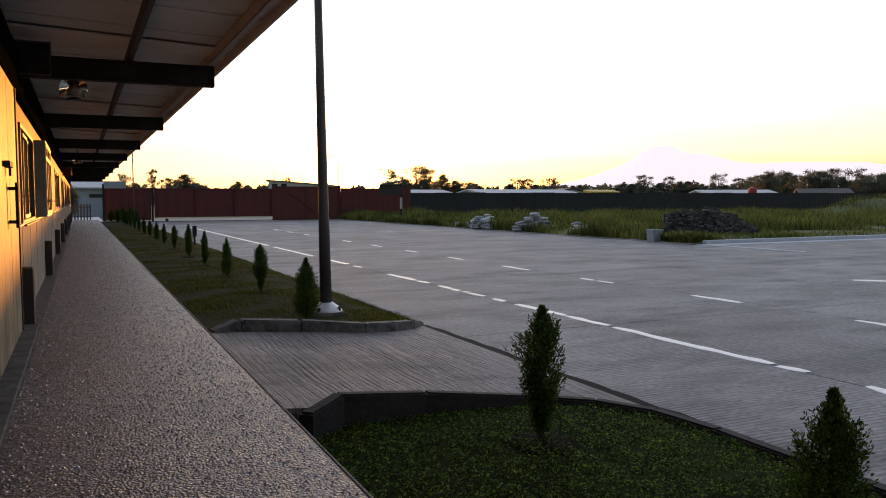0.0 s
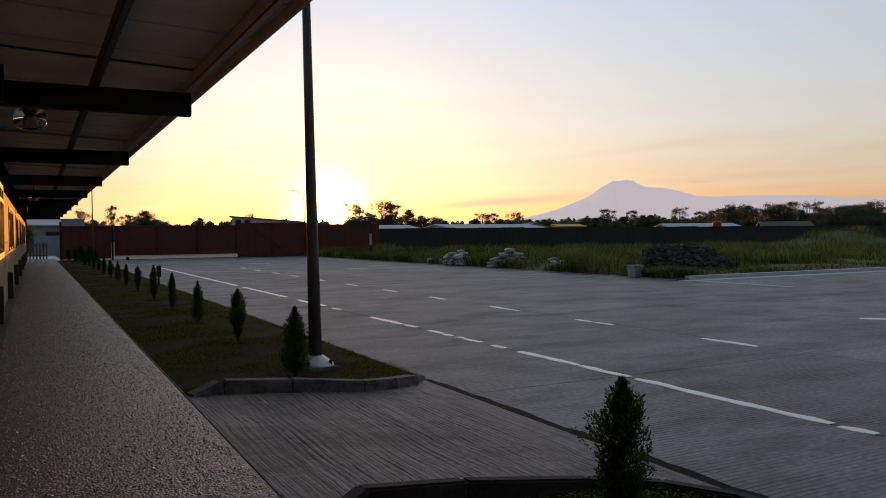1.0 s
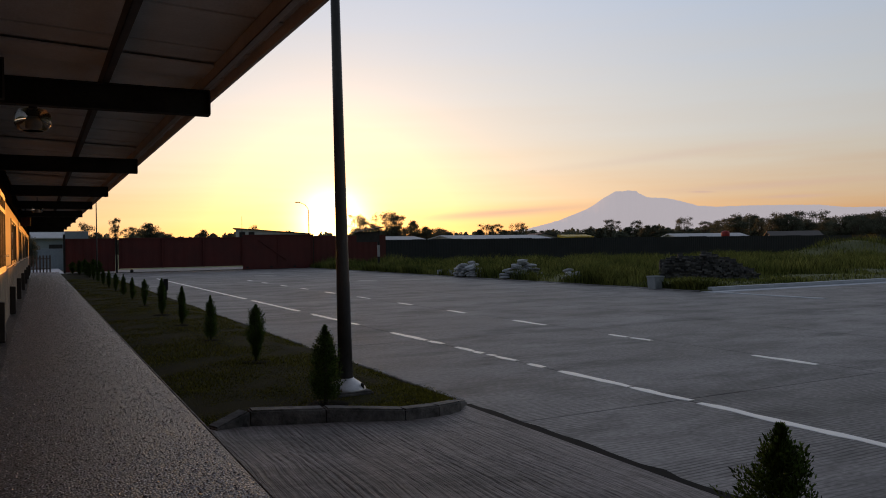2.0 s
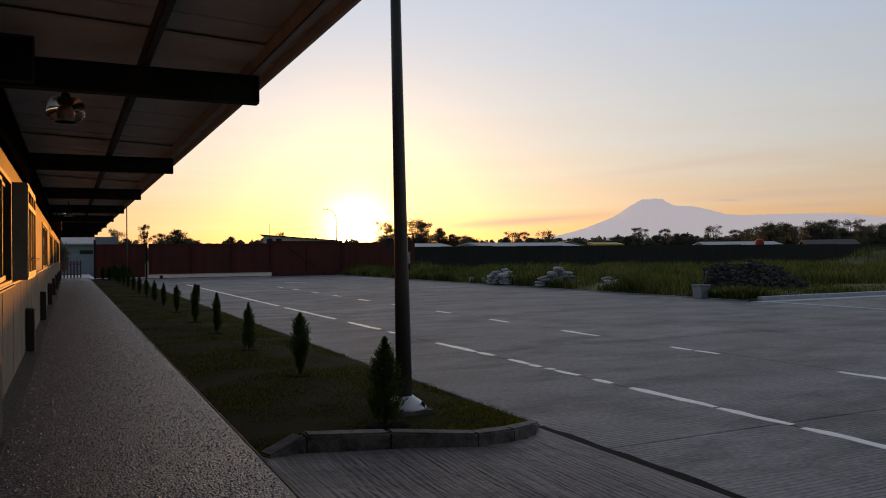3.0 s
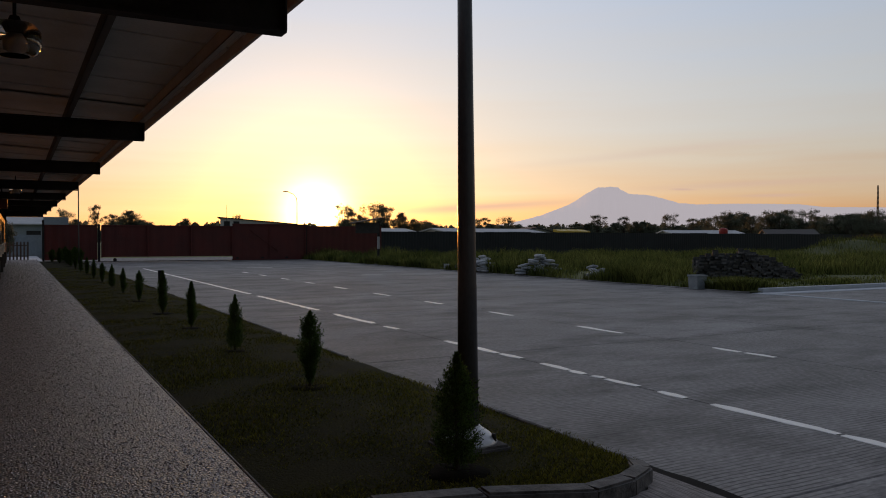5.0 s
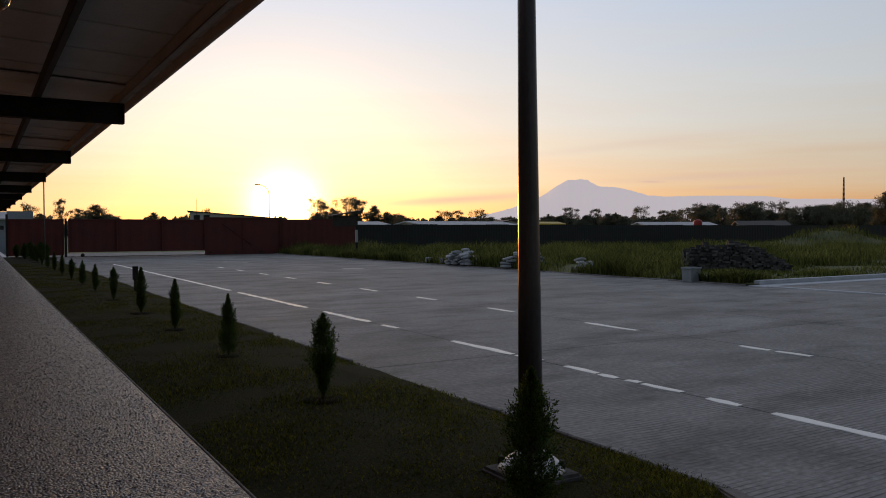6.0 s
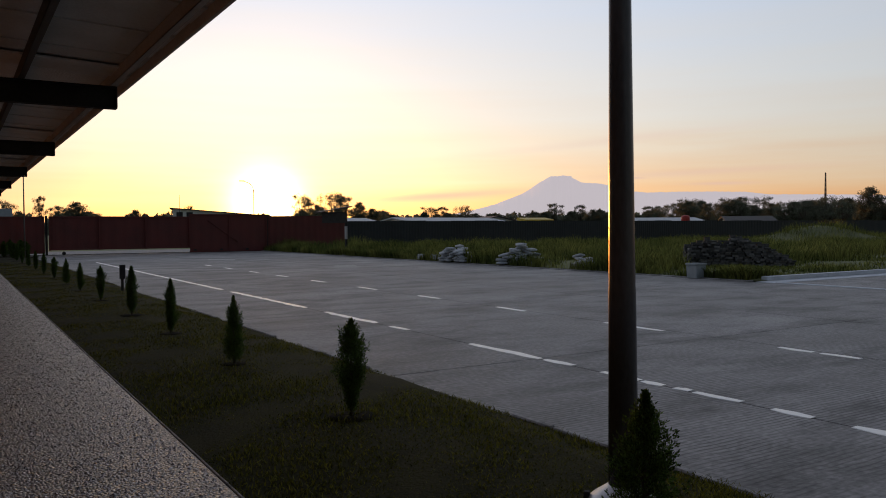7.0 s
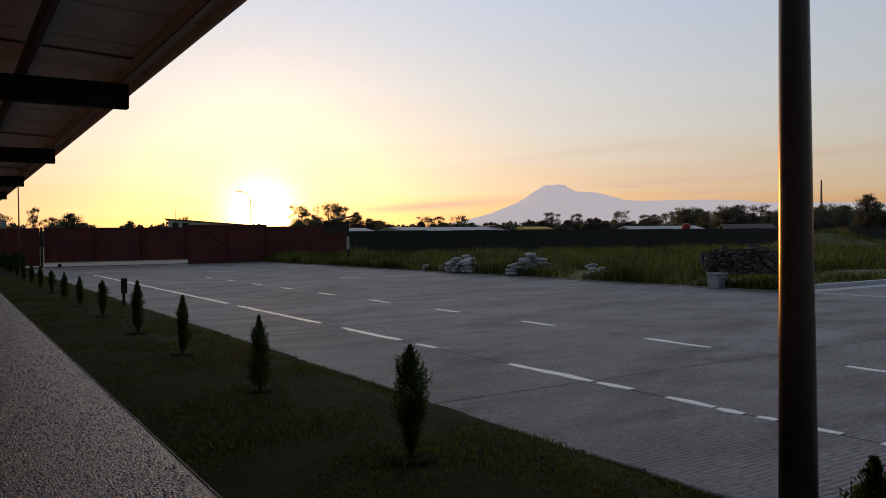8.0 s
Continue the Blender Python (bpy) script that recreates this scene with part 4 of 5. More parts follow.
# ---- clipped conifers ----
def conifer(seed, height, radius, shape, low=1.0, lumpy=1.0):
    """Upright sprays of tiny scale leaves on a thin stem; shape gives the outline as (height, width) steps."""
    r = random.Random(seed)
    verts, faces = [], []
    hs, ws = [p[0] for p in shape], [p[1] for p in shape]
    lumps = [(r.uniform(0, 6.28), r.uniform(0.08, 0.8), r.uniform(0.2, 0.6) * lumpy) for _ in range(9)]
    for _ in range(640):
        t = r.random() ** low * 0.97
        a = r.uniform(0, 2 * math.pi)
        prof = radius * float(np.interp(t, hs, ws))
        for la, lt, amp in lumps:
            da = math.atan2(math.sin(a - la), math.cos(a - la))
            prof *= 1 + amp * math.exp(-(da / 0.6) ** 2 - ((t - lt) / 0.08) ** 2) - 0.75 * amp * math.exp(-(da / 0.5) ** 2 - ((t - lt + 0.15) / 0.05) ** 2)
        z = 0.04 + t * (height - 0.06)
        rim = prof * r.random() ** 0.4
        rise = min(r.uniform(0.05, 0.12), max(0.012, (height - z) * 0.8))
        foot = Vector((math.cos(a) * rim * 0.45, math.sin(a) * rim * 0.45, z))
        tip = Vector((math.cos(a) * rim, math.sin(a) * rim, z + rise))
        for _k in range(26):
            f = r.random()
            loose = min(0.017, 0.004 + 0.22 * prof) * (1.15 - f)
            c = foot.lerp(tip, f) + Vector((r.gauss(0, loose), r.gauss(0, loose), r.gauss(0, loose)))
            out = (tip - foot).normalized() + Vector((r.gauss(0, 0.5), r.gauss(0, 0.5), r.gauss(0.2, 0.4)))
            out.normalize()
            side = out.cross(Vector((r.uniform(-1, 1), r.uniform(-1, 1), r.uniform(-0.4, 0.4)))).normalized()
            ln, w = r.uniform(0.009, 0.022), r.uniform(0.0022, 0.0044)
            i = len(verts)
            verts += [tuple(c), tuple(c + out * ln * 0.5 + side * w), tuple(c + out * ln), tuple(c + out * ln * 0.5 - side * w)]
            faces += [(i, i + 1, i + 2, i + 3)]
    crown = soup("crown", verts, faces, M_NEEDLE)
    bm = tube([((0, 0, -0.03), 0.016), ((0.004, 0, 0.2), 0.013), ((0, 0.004, height * 0.55), 0.009), ((0, 0, height * 0.85), 0.004)], 8)
    for _ in range(16):
        z = r.uniform(0.14, height * 0.75)
        a = r.uniform(0, 6.28)
        ln = radius * 0.6 * (1 - z / height)
        add_tube(bm, [((0, 0, z), 0.005), ((math.cos(a) * ln, math.sin(a) * ln, z + ln * 0.9), 0.002)], 5)
    core = mesh_of("trunk", bm, M_BARK)
    return core, crown


TALL = [(0, 0.4), (0.15, 0.55), (0.28, 0.75), (0.37, 1.05), (0.5, 1.15), (0.6, 1.0), (0.68, 0.75), (0.76, 0.62), (0.82, 0.35), (0.88, 0.14), (1, 0.03)]
SLIM = [(0, 0.5), (0.2, 0.85), (0.5, 1.0), (0.7, 0.7), (0.82, 0.35), (0.9, 0.14), (1, 0.03)]
CONE = [(0, 1.3), (0.2, 1.35), (0.45, 1.22), (0.6, 1.0), (0.7, 0.72), (0.77, 0.44), (0.83, 0.22), (0.9, 0.08), (1, 0.03)]
CONIFERS = [conifer(21, 0.76, 0.10, SLIM), conifer(22, 0.74, 0.12, TALL, 1.0, 1.1), conifer(23, 0.80, 0.095, SLIM), conifer(24, 0.76, 0.115, CONE, 1.15, 0.6)]


def plant(k, x, y, z, scale, turn, wide=1.0):
    core, crown = CONIFERS[k]
    t = thing("conifer", "small dark green clipped conifer planted in the lawn", "tree", group="conifers along the lawn")
    t.matrix_basis = pose(x, y, z, 0, 0, turn) @ Matrix.Diagonal((scale * wide, scale * wide, scale, 1))
    piece("trunk", core, t, Matrix())
    piece("crown", crown, t, Matrix())
    ring = bmesh.new()
    n = 18
    r = random.Random(int(y * 10))
    add_tube(ring, [((0, 0, -0.03), 0.2), ((0, 0, 0.008), 0.17), ((0, 0, 0.016), 0.1), ((0, 0, 0.015), 0.01)], n)
    for v in ring.verts:
        v.co.x *= r.uniform(0.85, 1.15)
        v.co.y *= r.uniform(0.85, 1.15)
    part("soil_ring", ring, M_SOIL, t, "bare dark soil round the stem")


rng = random.Random(9)
tree_rows = [(2.476, 4.1, 1.14, 1, 1.1), (2.5, 2.1, 1.02, 3, 1.2), (2.37, 9.17, 1.0, 3, 1.12), (2.48, 12.3, 1.03, 1, 1.0), (2.44, 15.15, 0.98, 3, 0.8), (2.45, 18.1, 1.02, 0, 0.85), (2.45, 20.95, 1.06, 2, 1.0), (2.45, 24.3, 0.98, 1, 0.9),
             (2.45, 27.4, 0.9, 0, 0.95), (2.45, 30.2, 0.93, 3, 0.8), (2.45, 33.2, 0.9, 1, 1.0), (2.45, 36.4, 0.9, 2, 1.1), (2.45, 39.6, 0.95, 0, 1.0), (2.45, 43.0, 0.9, 3, 0.8), (2.45, 46.4, 0.95, 1, 1.0), (2.45, 50.0, 1.0, 0, 1.2), (2.5, 53.0, 1.1, 3, 1.3), (2.2, 56.5, 1.2, 0, 1.8), (3.0, 56.0, 1.35, 1, 1.9), (2.6, 58.2, 1.3, 3, 1.8), (1.9, 59.0, 1.1, 1, 1.9), (3.4, 58.0, 1.2, 0, 2.0)]
for x, y, s, k, wide in tree_rows:
    plant(k, x, y, near_z(x) if y < 5 else lawn_z(x), s, rng.uniform(0, 360), wide)

stub = thing("marker_post", "short dark marker post with a plate", "post", (3.45, 27.7, 0.08))
part("post", box(-0.03, 0.03, -0.03, 0.03, -0.05, 0.62, 0.005), M_STEEL_DARK, stub)
part("plate", box(-0.07, 0.07, -0.06, -0.03, 0.3, 0.66, 0.006), M_STEEL_DARK, stub)


# ---- gate and boundary ----
def polar(az, d):
    return Vector((d * math.sin(radians(az)), d * math.cos(radians(az)), 0))


def gate_post(x, top, w=0.14):
    tagged(part("gate_post", box(x - w / 2, x + w / 2, GATE_Y - w / 2, GATE_Y + w / 2, -0.05, top, 0.012), M_STEEL_DARK), "dark steel post of the red boundary gate", "post", "gate posts")


def ribbed_panel(x0, x1, z0, z1, y, pitch=0.5, depth=0.02):
    """A folded sheet with upright ribs and some thickness."""
    bm = bmesh.new()
    n = max(2, int((x1 - x0) / pitch))
    front, back = [], []
    for i in range(n * 4 + 1):
        x = x0 + (x1 - x0) * i / (n * 4)
        d = -depth if i % 4 in (1, 2) else 0.0
        front.append((bm.verts.new((x, y + d, z0)), bm.verts.new((x, y + d, z1))))
        back.append((bm.verts.new((x, y + 0.03, z0)), bm.verts.new((x, y + 0.03, z1))))
    for s in (front, back):
        for a, b in zip(s, s[1:]):
            bm.faces.new((a[0], b[0], b[1], a[1]))
    for a, b, c, d in zip(front, front[1:], back, back[1:]):
        bm.faces.new((a[1], b[1], d[1], c[1]))
        bm.faces.new((a[0], b[0], d[0], c[0]))
    return bm


fixed = thing("fixed_gate", "fixed dark red sheet gate leaf beside the walkway", "gate", (0, 0, 0))
part("sheet", ribbed_panel(1.62, 4.9, 0.12, 2.52, GATE_Y), M_RED_GATE, fixed)
part("rail", box(1.6, 4.9, GATE_Y - 0.06, GATE_Y - 0.032, 2.44, 2.54), M_RED_GATE, fixed)
for x, top in ((1.55, 2.85), (5.0, 2.6), (19.9, 2.75)):
    gate_post(x, top)

sliding = thing("sliding_gate", "long closed red sheet metal sliding gate on wheels", "gate", (0, 0, 0))
for i in range(6):
    xa = 5.2 + i * 1.49
    part("sheet", ribbed_panel(xa, xa + 1.4899, 0.32, 2.56, GATE_Y - 0.1), M_RED_GATE, sliding)
for i in range(4):
    xa = 14.16 + i * 1.42
    part("sheet", ribbed_panel(xa, xa + 1.4199, 0.0135, 2.72, GATE_Y - 0.2), M_RED_GATE, sliding)
for za in (0.32, 2.46):
    part("rail", box(5.15, 14.2, GATE_Y - 0.175, GATE_Y - 0.135, za, za + 0.1, 0.006), M_RED_GATE, sliding)
for za in (0.014, 2.64):
    part("rail", box(14.12, 19.85, GATE_Y - 0.275, GATE_Y - 0.235, za, za + 0.1, 0.006), M_RED_GATE, sliding)
for x in (5.17, 8.18, 11.16, 14.14, 16.98, 19.8):
    part("upright", box(x - 0.04, x + 0.04, GATE_Y - 0.28, GATE_Y - 0.24 + (0.1 if x < 14 else 0), 0.3, 2.5), M_RED_GATE, sliding)
part("brace", tube([((15.4, GATE_Y - 0.25, 2.3), 0.03), ((17.6, GATE_Y - 0.25, 0.7), 0.03)], 8), M_RED_GATE, sliding)
for x in (14.5, 16.4, 18.3, 6.0):
    bm = tube([((x, GATE_Y - 0.27, 0.12), 0.12), ((x, GATE_Y - 0.2, 0.12), 0.12)], 16)
    part("wheel", bm, M_STEEL_DARK, sliding, "small dark gate wheel")
tagged(part("gate_track", box(4.6, 22, GATE_Y - 0.3, GATE_Y - 0.16, -0.04, 0.012), M_STEEL_DARK), "steel gate track in the concrete", "gate track", kind="structure")

side_fence = thing("sheet_fence", "dark red sheet fence beyond the gate", "fence")
for i in range(4):
    xa = 20.0 + i * 1.6
    part("sheet", ribbed_panel(xa, xa + 1.5999, 0.02, 2.62, GATE_Y), M_RED_GATE, side_fence)
black_fence = thing("black_fence", "long black corrugated sheet boundary fence", "fence")
for i in range(44):
    xa = 26.4 + i * 2.5
    part("sheet", ribbed_panel(xa, xa + 2.4999, -0.05, 2.22 + 0.02 * (i % 3), GATE_Y, 0.25), M_BLACK_FENCE, black_fence)
tagged(part("boundary_wall", box(136, 136.3, -60, GATE_Y, -0.05, 2.3), M_BLACK_FENCE), "black sheet boundary far to the side", "fence", kind="structure")
tagged(part("outer_road", box(-30, 60, GATE_Y + 0.6, GATE_Y + 9, -0.2, 0.02), M_KERB), "pale concrete road outside the gate", "road", kind="structure")

thin_pole = thing("flag_pole", "thin pale upright pole behind the lawn", "pole", (3.2, 56.0, 0.1))
part("shaft", tube([((0, 0, -0.1), 0.045), ((0, 0, 5.2), 0.03)], 10), M_PICKET, thin_pole)

# pickets coloured dark, standing in for their backlit silhouette
picket = thing("picket_fence", "low picket fence across the walkway, coloured dark as a silhouette", "fence", (0, 61.0, WALK_Z))
for k in range(7):
    x = -0.6 + k * 0.2
    bm = box(x - 0.048, x + 0.048, -0.02, 0.02, 0.0, 1.14, 0.006)
    part("picket", bm, M_PICKET, picket)
for z in (0.2, 0.88):
    part("rail", box(-0.64, 0.65, 0.02, 0.05, z, z + 0.07), M_PICKET, picket)


# ---- overgrown plot ----
def plot_z(x, y):
    d = math.hypot((x - 71) / 5.0, (y - 52) / 4)
    edge = min(1.0, (x - LOT_X) / 1.5, (y - LOT_Y) / 1.5)
    return 0.03 + max(0.0, edge) * (0.10 + 0.10 * noise.noise((x * 0.25, y * 0.25, 1.0))) + 1.5 * math.exp(-d * d)


bm = bmesh.new()
gx = [LOT_X + 0.14 + (130 - LOT_X) * (i / 90) ** 1.4 for i in range(91)]
gy = [LOT_Y - 0.15 + (63.9 - LOT_Y) * j / 44 for j in range(45)]
grid = [[bm.verts.new((x, y, plot_z(x, y))) for y in gy] for x in gx]
for a, b in zip(grid, grid[1:]):
    for j in range(44):
        bm.faces.new((a[j], b[j], b[j + 1], a[j + 1])).smooth = True
tagged(part("plot", bm, M_FIELD), "rough overgrown plot with a grassy mound", "ground", kind="structure")


def plot_spots(rng, n):
    out = []
    while len(out) < n:
        x = LOT_X + 0.1 + 95 * rng.random() ** 2.2
        y = LOT_Y + 0.25 + 42 * rng.random() ** 1.25
        u, w = (x - 23.9) * 0.8 - (y - 25.2) * 0.6, (x - 23.9) * 0.6 + (y - 25.2) * 0.8
        near_pile = -2.1 < u < 2.2 and -4.6 < w < -0.35
        if (-2.1 < u < 2.2 and -0.35 <= w < 0.7) or (x < 20.3 and 27.5 < y < 39.5 and rng.random() < 0.75):
            continue
        clump = noise.noise((x * 0.35, y * 0.35, 4.0))
        if rng.random() > 0.55 + clump:
            continue
        fade = 0.26 if near_pile else 0.4 if y < 26 and x > 24 else (0.6 if y < 23.5 else 1.0)
        out.append((x, y, plot_z(x, y) - 0.03, fade * max(0.25, 0.8 + 1.1 * clump)))
    return out


tagged(new("long_grass", blades("long_grass", M_LONG_GRASS, 110000, plot_spots, 0.55, 0.018, 31, 0.6)), "tall uncut green grass on the plot", "grass", kind="stuff")

kerb_run("kerb", "pale concrete kerb along the overgrown plot", [(x, LOT_Y - 0.16, 0.0, 0.13) for x in [LOT_X + 0.45 + 3.0 * i for i in range(27)]], 0.2, material=M_KERB_BLUE)
apron = tagged(part("kerb_apron", box(LOT_X - 0.085, 100, LOT_Y - 0.745, LOT_Y - 0.18, -0.05, 0.012, 0.006), M_KERB_BLUE), "flat pale gutter strip in front of the kerb", "kerb", kind="structure")
tagged(part("yard_edge", box(LOT_X - 0.02, LOT_X + 0.2, 16.6, LOT_Y - 0.755, -0.05, 0.02, 0.008), M_KERB_BLUE), "flat pale concrete edge strip in the yard", "kerb", kind="structure")
tagged(part("yard_edge", box(LOT_X - 0.09, LOT_X + 0.12, LOT_Y + 0.05, 63.6, -0.05, 0.03, 0.01), M_KERB), "low rough concrete edge of the yard", "kerb", kind="structure")


# ---- sacks, pavers, bin ----
def sack_mesh(seed):
    r = random.Random(seed)
    bm = bmesh.new()
    add_box(bm, -0.24, 0.24, -0.15, 0.15, 0.0, 0.11)
    bmesh.ops.subdivide_edges(bm, edges=bm.edges[:], cuts=2, use_grid_fill=True)
    for v in bm.verts:
        u, w = v.co.x / 0.24, v.co.y / 0.15
        v.co.z = 0.055 + (v.co.z - 0.055) * (1.12 - 0.55 * max(abs(u), abs(w)) ** 3) + r.uniform(-0.008, 0.008)
        v.co.x *= 1 - 0.1 * w * w
        v.co.y *= 1 - 0.12 * u * u + r.uniform(-0.03, 0.03)
    for f in bm.faces:
        f.smooth = True
    return mesh_of("sack", bm, M_SACK)


SACKS = [sack_mesh(s) for s in (1, 2, 3)]


def sack_pile(x, y, layers, along, deep, turn, seed, label):
    r = random.Random(seed)
    pile = thing("sack_pile", label, "sacks", (x, y, plot_z(x, y) + 0.0), "sack piles at the yard's edge")
    pile.rotation_euler[2] = radians(turn)
    for l in range(layers):
        n = along - (l // 2)
        for i in range(n):
            for j in range(deep if l < layers - 1 else 1):
                if l > 0 and r.random() < 0.1:
                    continue
                m = pose((i - (n - 1) / 2) * 0.55 + r.uniform(-0.14, 0.14), j * 0.4 + r.uniform(-0.06, 0.06), l * 0.108, r.uniform(-16, 16) * min(1, l), r.uniform(-16, 16) * min(1, l), r.uniform(-22, 22) + (90 if r.random() < 0.2 else 0))
                piece("sack", r.choice(SACKS), pile, m)
    return pile


sack_pile(19.75, 37.2, 7, 4, 2, 96, 3, "stack of dusty white sacks at the grass edge")
sack_pile(20.15, 33.0, 9, 4, 2, -20, 4, "leaning heap of pale sacks at the grass edge")
sack_pile(20.5, 29.3, 5, 2, 2, 70, 5, "small heap of pale sacks in tall grass")
for i, (x, y, rz, rx) in enumerate([(19.7, 39.1, 20, 0), (19.75, 39.7, 70, 38), (19.6, 40.4, 100, 0), (19.8, 38.6, 50, 42)]):
    b = part("concrete_block", box(-0.2, 0.2, -0.12, 0.12, -0.12, 0.12, 0.015), M_SACK, at=pose(x, y, 0.2, rx, 0, rz))
    tagged(b, "loose pale concrete block lying in the grass", "block", "loose blocks")

pavers = thing("paver_heap", "untidy dark stack of grey-brown concrete pavers", "paver heap", (23.9, 25.2, 0.1))
pavers.rotation_euler[2] = radians(-37)
paver_me = mesh_of("paver", box(-0.105, 0.105, -0.05, 0.05, -0.032, 0.032, 0.004), M_BRICK)
r = random.Random(77)
top_of = lambda x: float(np.interp(x, [-1.9, -1.6, -0.95, -0.7, -0.2, 0.2, 0.45, 0.95, 1.35, 1.8], [0.42, 0.7, 0.84, 0.66, 0.84, 0.8, 0.68, 0.6, 0.36, 0.16])) + 0.16 * noise.noise((x * 4.7, 1.2, 0.7))
count = 0
for l in range(18):
    z = 0.032 + l * 0.066
    x = -1.85 + r.uniform(0, 0.2)
    while x < 1.9 and count < 290:
        if z < top_of(x) + 0.16:
            j = -0.25 + r.uniform(-0.05, 0.04)
            turned = r.random() < 0.25
            piece("paver", paver_me, pavers, pose(x, j, z + r.uniform(-0.004, 0.004), r.uniform(-1.5, 1.5), r.uniform(-1.5, 1.5), r.uniform(-5, 5) + (90 if turned else 0)))
            count += 1
            x += 0.115 if turned else 0.225
        else:
            x += 0.2
bm = bmesh.new()
for l in range(18):
    z = 0.032 + l * 0.066
    for j in range(1, 6):
        x = -1.75
        while x < 1.75:
            if z < top_of(x) + 0.12 * (3 - abs(j - 3)) - 0.1:
                m = pose(x + r.uniform(-0.03, 0.03), -0.25 + j * 0.115, z, r.uniform(-2, 2), r.uniform(-2, 2), r.uniform(-7, 7)) @ Matrix.Diagonal((0.21, 0.1, 0.063, 1))
                bmesh.ops.create_cube(bm, size=1.0, matrix=m)
            x += 0.23
tagged(part("paver_core", bm, M_BRICK, pavers), kind="stuff")

bin_ob = thing("bin", "pale square tapered bin with a rim", "bin", (19.32, 23.2, 0.0))
bin_ob.scale = (0.8, 0.8, 0.9)
bm = prism([(-0.24, -0.24), (0.24, -0.24), (0.24, 0.24), (-0.24, 0.24)], [0.0] * 4, [0.46] * 4)
for v in bm.verts:
    if v.co.z > 0.2:
        v.co.x *= 1.12
        v.co.y *= 1.12
bmesh.ops.bevel(bm, geom=list(bm.edges), offset=0.02, segments=2, affect="EDGES")
part("body", bm, M_BIN, bin_ob)
bm = bmesh.new()
for a in ((-0.285, 0.285, -0.285, -0.235), (-0.285, 0.285, 0.235, 0.285), (-0.285, -0.235, -0.235, 0.235), (0.235, 0.285, -0.235, 0.235)):
    add_box(bm, *a, 0.455, 0.52, 0.01)
part("rim", bm, M_BIN, bin_ob)

board = thing("notice_board", "small roofed notice board on a banded post", "notice board", (19.62, 49.3, 0.0))
part("post", box(-0.06, 0.06, -0.06, 0.06, -0.05, 2.7, 0.01), M_STEEL_DARK, board)
part("white_band", box(-0.064, 0.064, -0.064, 0.064, 1.0, 1.75, 0.004), M_GREY_PALE, board, "white painted band")
part("panel", box(-1.55, 0.0, -0.08, -0.064, 1.95, 2.6, 0.006), M_DARK_ROOF, board)
bm = prism([(-1.75, -0.4), (0.25, -0.4), (0.25, 0.4), (-1.75, 0.4)], [2.55, 2.88, 2.88, 2.55], [2.6, 2.95, 2.95, 2.6])
part("roof", bm, M_DARK_ROOF, board)
part("foot", box(-0.2, 0.2, -0.2, 0.2, -0.04, 0.08, 0.02), M_KERB, board)


# ---- far trees ----
def far_tree(seed, height, spread, airy):
    """Trunk and forking limbs, and a domed crown of many small leaf clumps, open between the limbs where airy."""
    r = random.Random(seed)
    bm = bmesh.new()
    base = height * r.uniform(0.14, 0.24)
    add_tube(bm, [((0, 0, -0.3), height * 0.028), ((0.1, 0, base), height * 0.021), ((0.15, 0.1, height * 0.55), height * 0.012), ((0.1, 0.1, height * 0.8), height * 0.005)], 7)
    peak = 0.68 if airy else 0.52
    verts, faces = [], []
    for _ in range(46 if airy else 80):
        a, up = r.uniform(0, 2 * math.pi), r.random()
        wide = math.sqrt(max(0.04, 1 - ((up - peak) / (0.42 if up > peak else 0.6)) ** 2)) * (0.78 + 0.22 * math.sin(3 * a + seed)) * r.random() ** 0.45
        c = Vector((math.cos(a) * wide * spread * 0.85, math.sin(a) * wide * spread * 0.85, base * 1.1 + (height * 0.93 - base * 1.1) * up))
        fork = Vector((0.1, 0.05, r.uniform(base, height * 0.5)))
        add_tube(bm, [(tuple(fork), height * 0.009), (tuple(fork.lerp(c, 0.55) + Vector((0, 0, -0.12 * height * r.random()))), height * 0.006), (tuple(c), height * 0.0025)], 5)
        cr = spread * r.uniform(0.15, 0.27) * (1.05 if airy else 1.1)
        for _k in range(110 if airy else 140):
            e = Vector((r.gauss(0, 1), r.gauss(0, 1), r.gauss(0, 0.75))).normalized() * r.random() ** 0.5
            p = c + Vector((e.x * cr, e.y * cr, e.z * cr * 0.7))
            u = Vector((r.uniform(-1, 1), r.uniform(-1, 1), r.uniform(-1, 1))).normalized()
            w = u.cross(Vector((r.uniform(-1, 1), r.uniform(-1, 1), r.uniform(-1, 1)))).normalized()
            q = height * r.uniform(0.008, 0.018)
            i = len(verts)
            verts += [tuple(p - u * q), tuple(p + w * q * 0.6), tuple(p + u * q), tuple(p - w * q * 0.6)]
            faces += [(i, i + 1, i + 2, i + 3)]
    return mesh_of("trunk", bm, M_BARK), soup("crown", verts, faces, M_LEAF)


FAR_TREES = [far_tree(41, 10, 4.6, False), far_tree(42, 10, 5.4, False), far_tree(43, 10, 4.6, True), far_tree(44, 10, 3.4, False), far_tree(45, 10, 5.8, True)]


def tree_at(k, az, d, height, wide=1.0, label="dark leafy tree beyond the boundary fence"):
    t = thing("tree", label, "tree", group="trees beyond the fence")
    p = polar(az, d)
    s = height / 10
    t.matrix_basis = pose(p.x, p.y, -0.1, 0, 0, az * 37 % 360) @ Matrix.Diagonal((s * wide, s * wide, s, 1))
    piece("trunk", FAR_TREES[k][0], t, Matrix())
    piece("crown", FAR_TREES[k][1], t, Matrix())


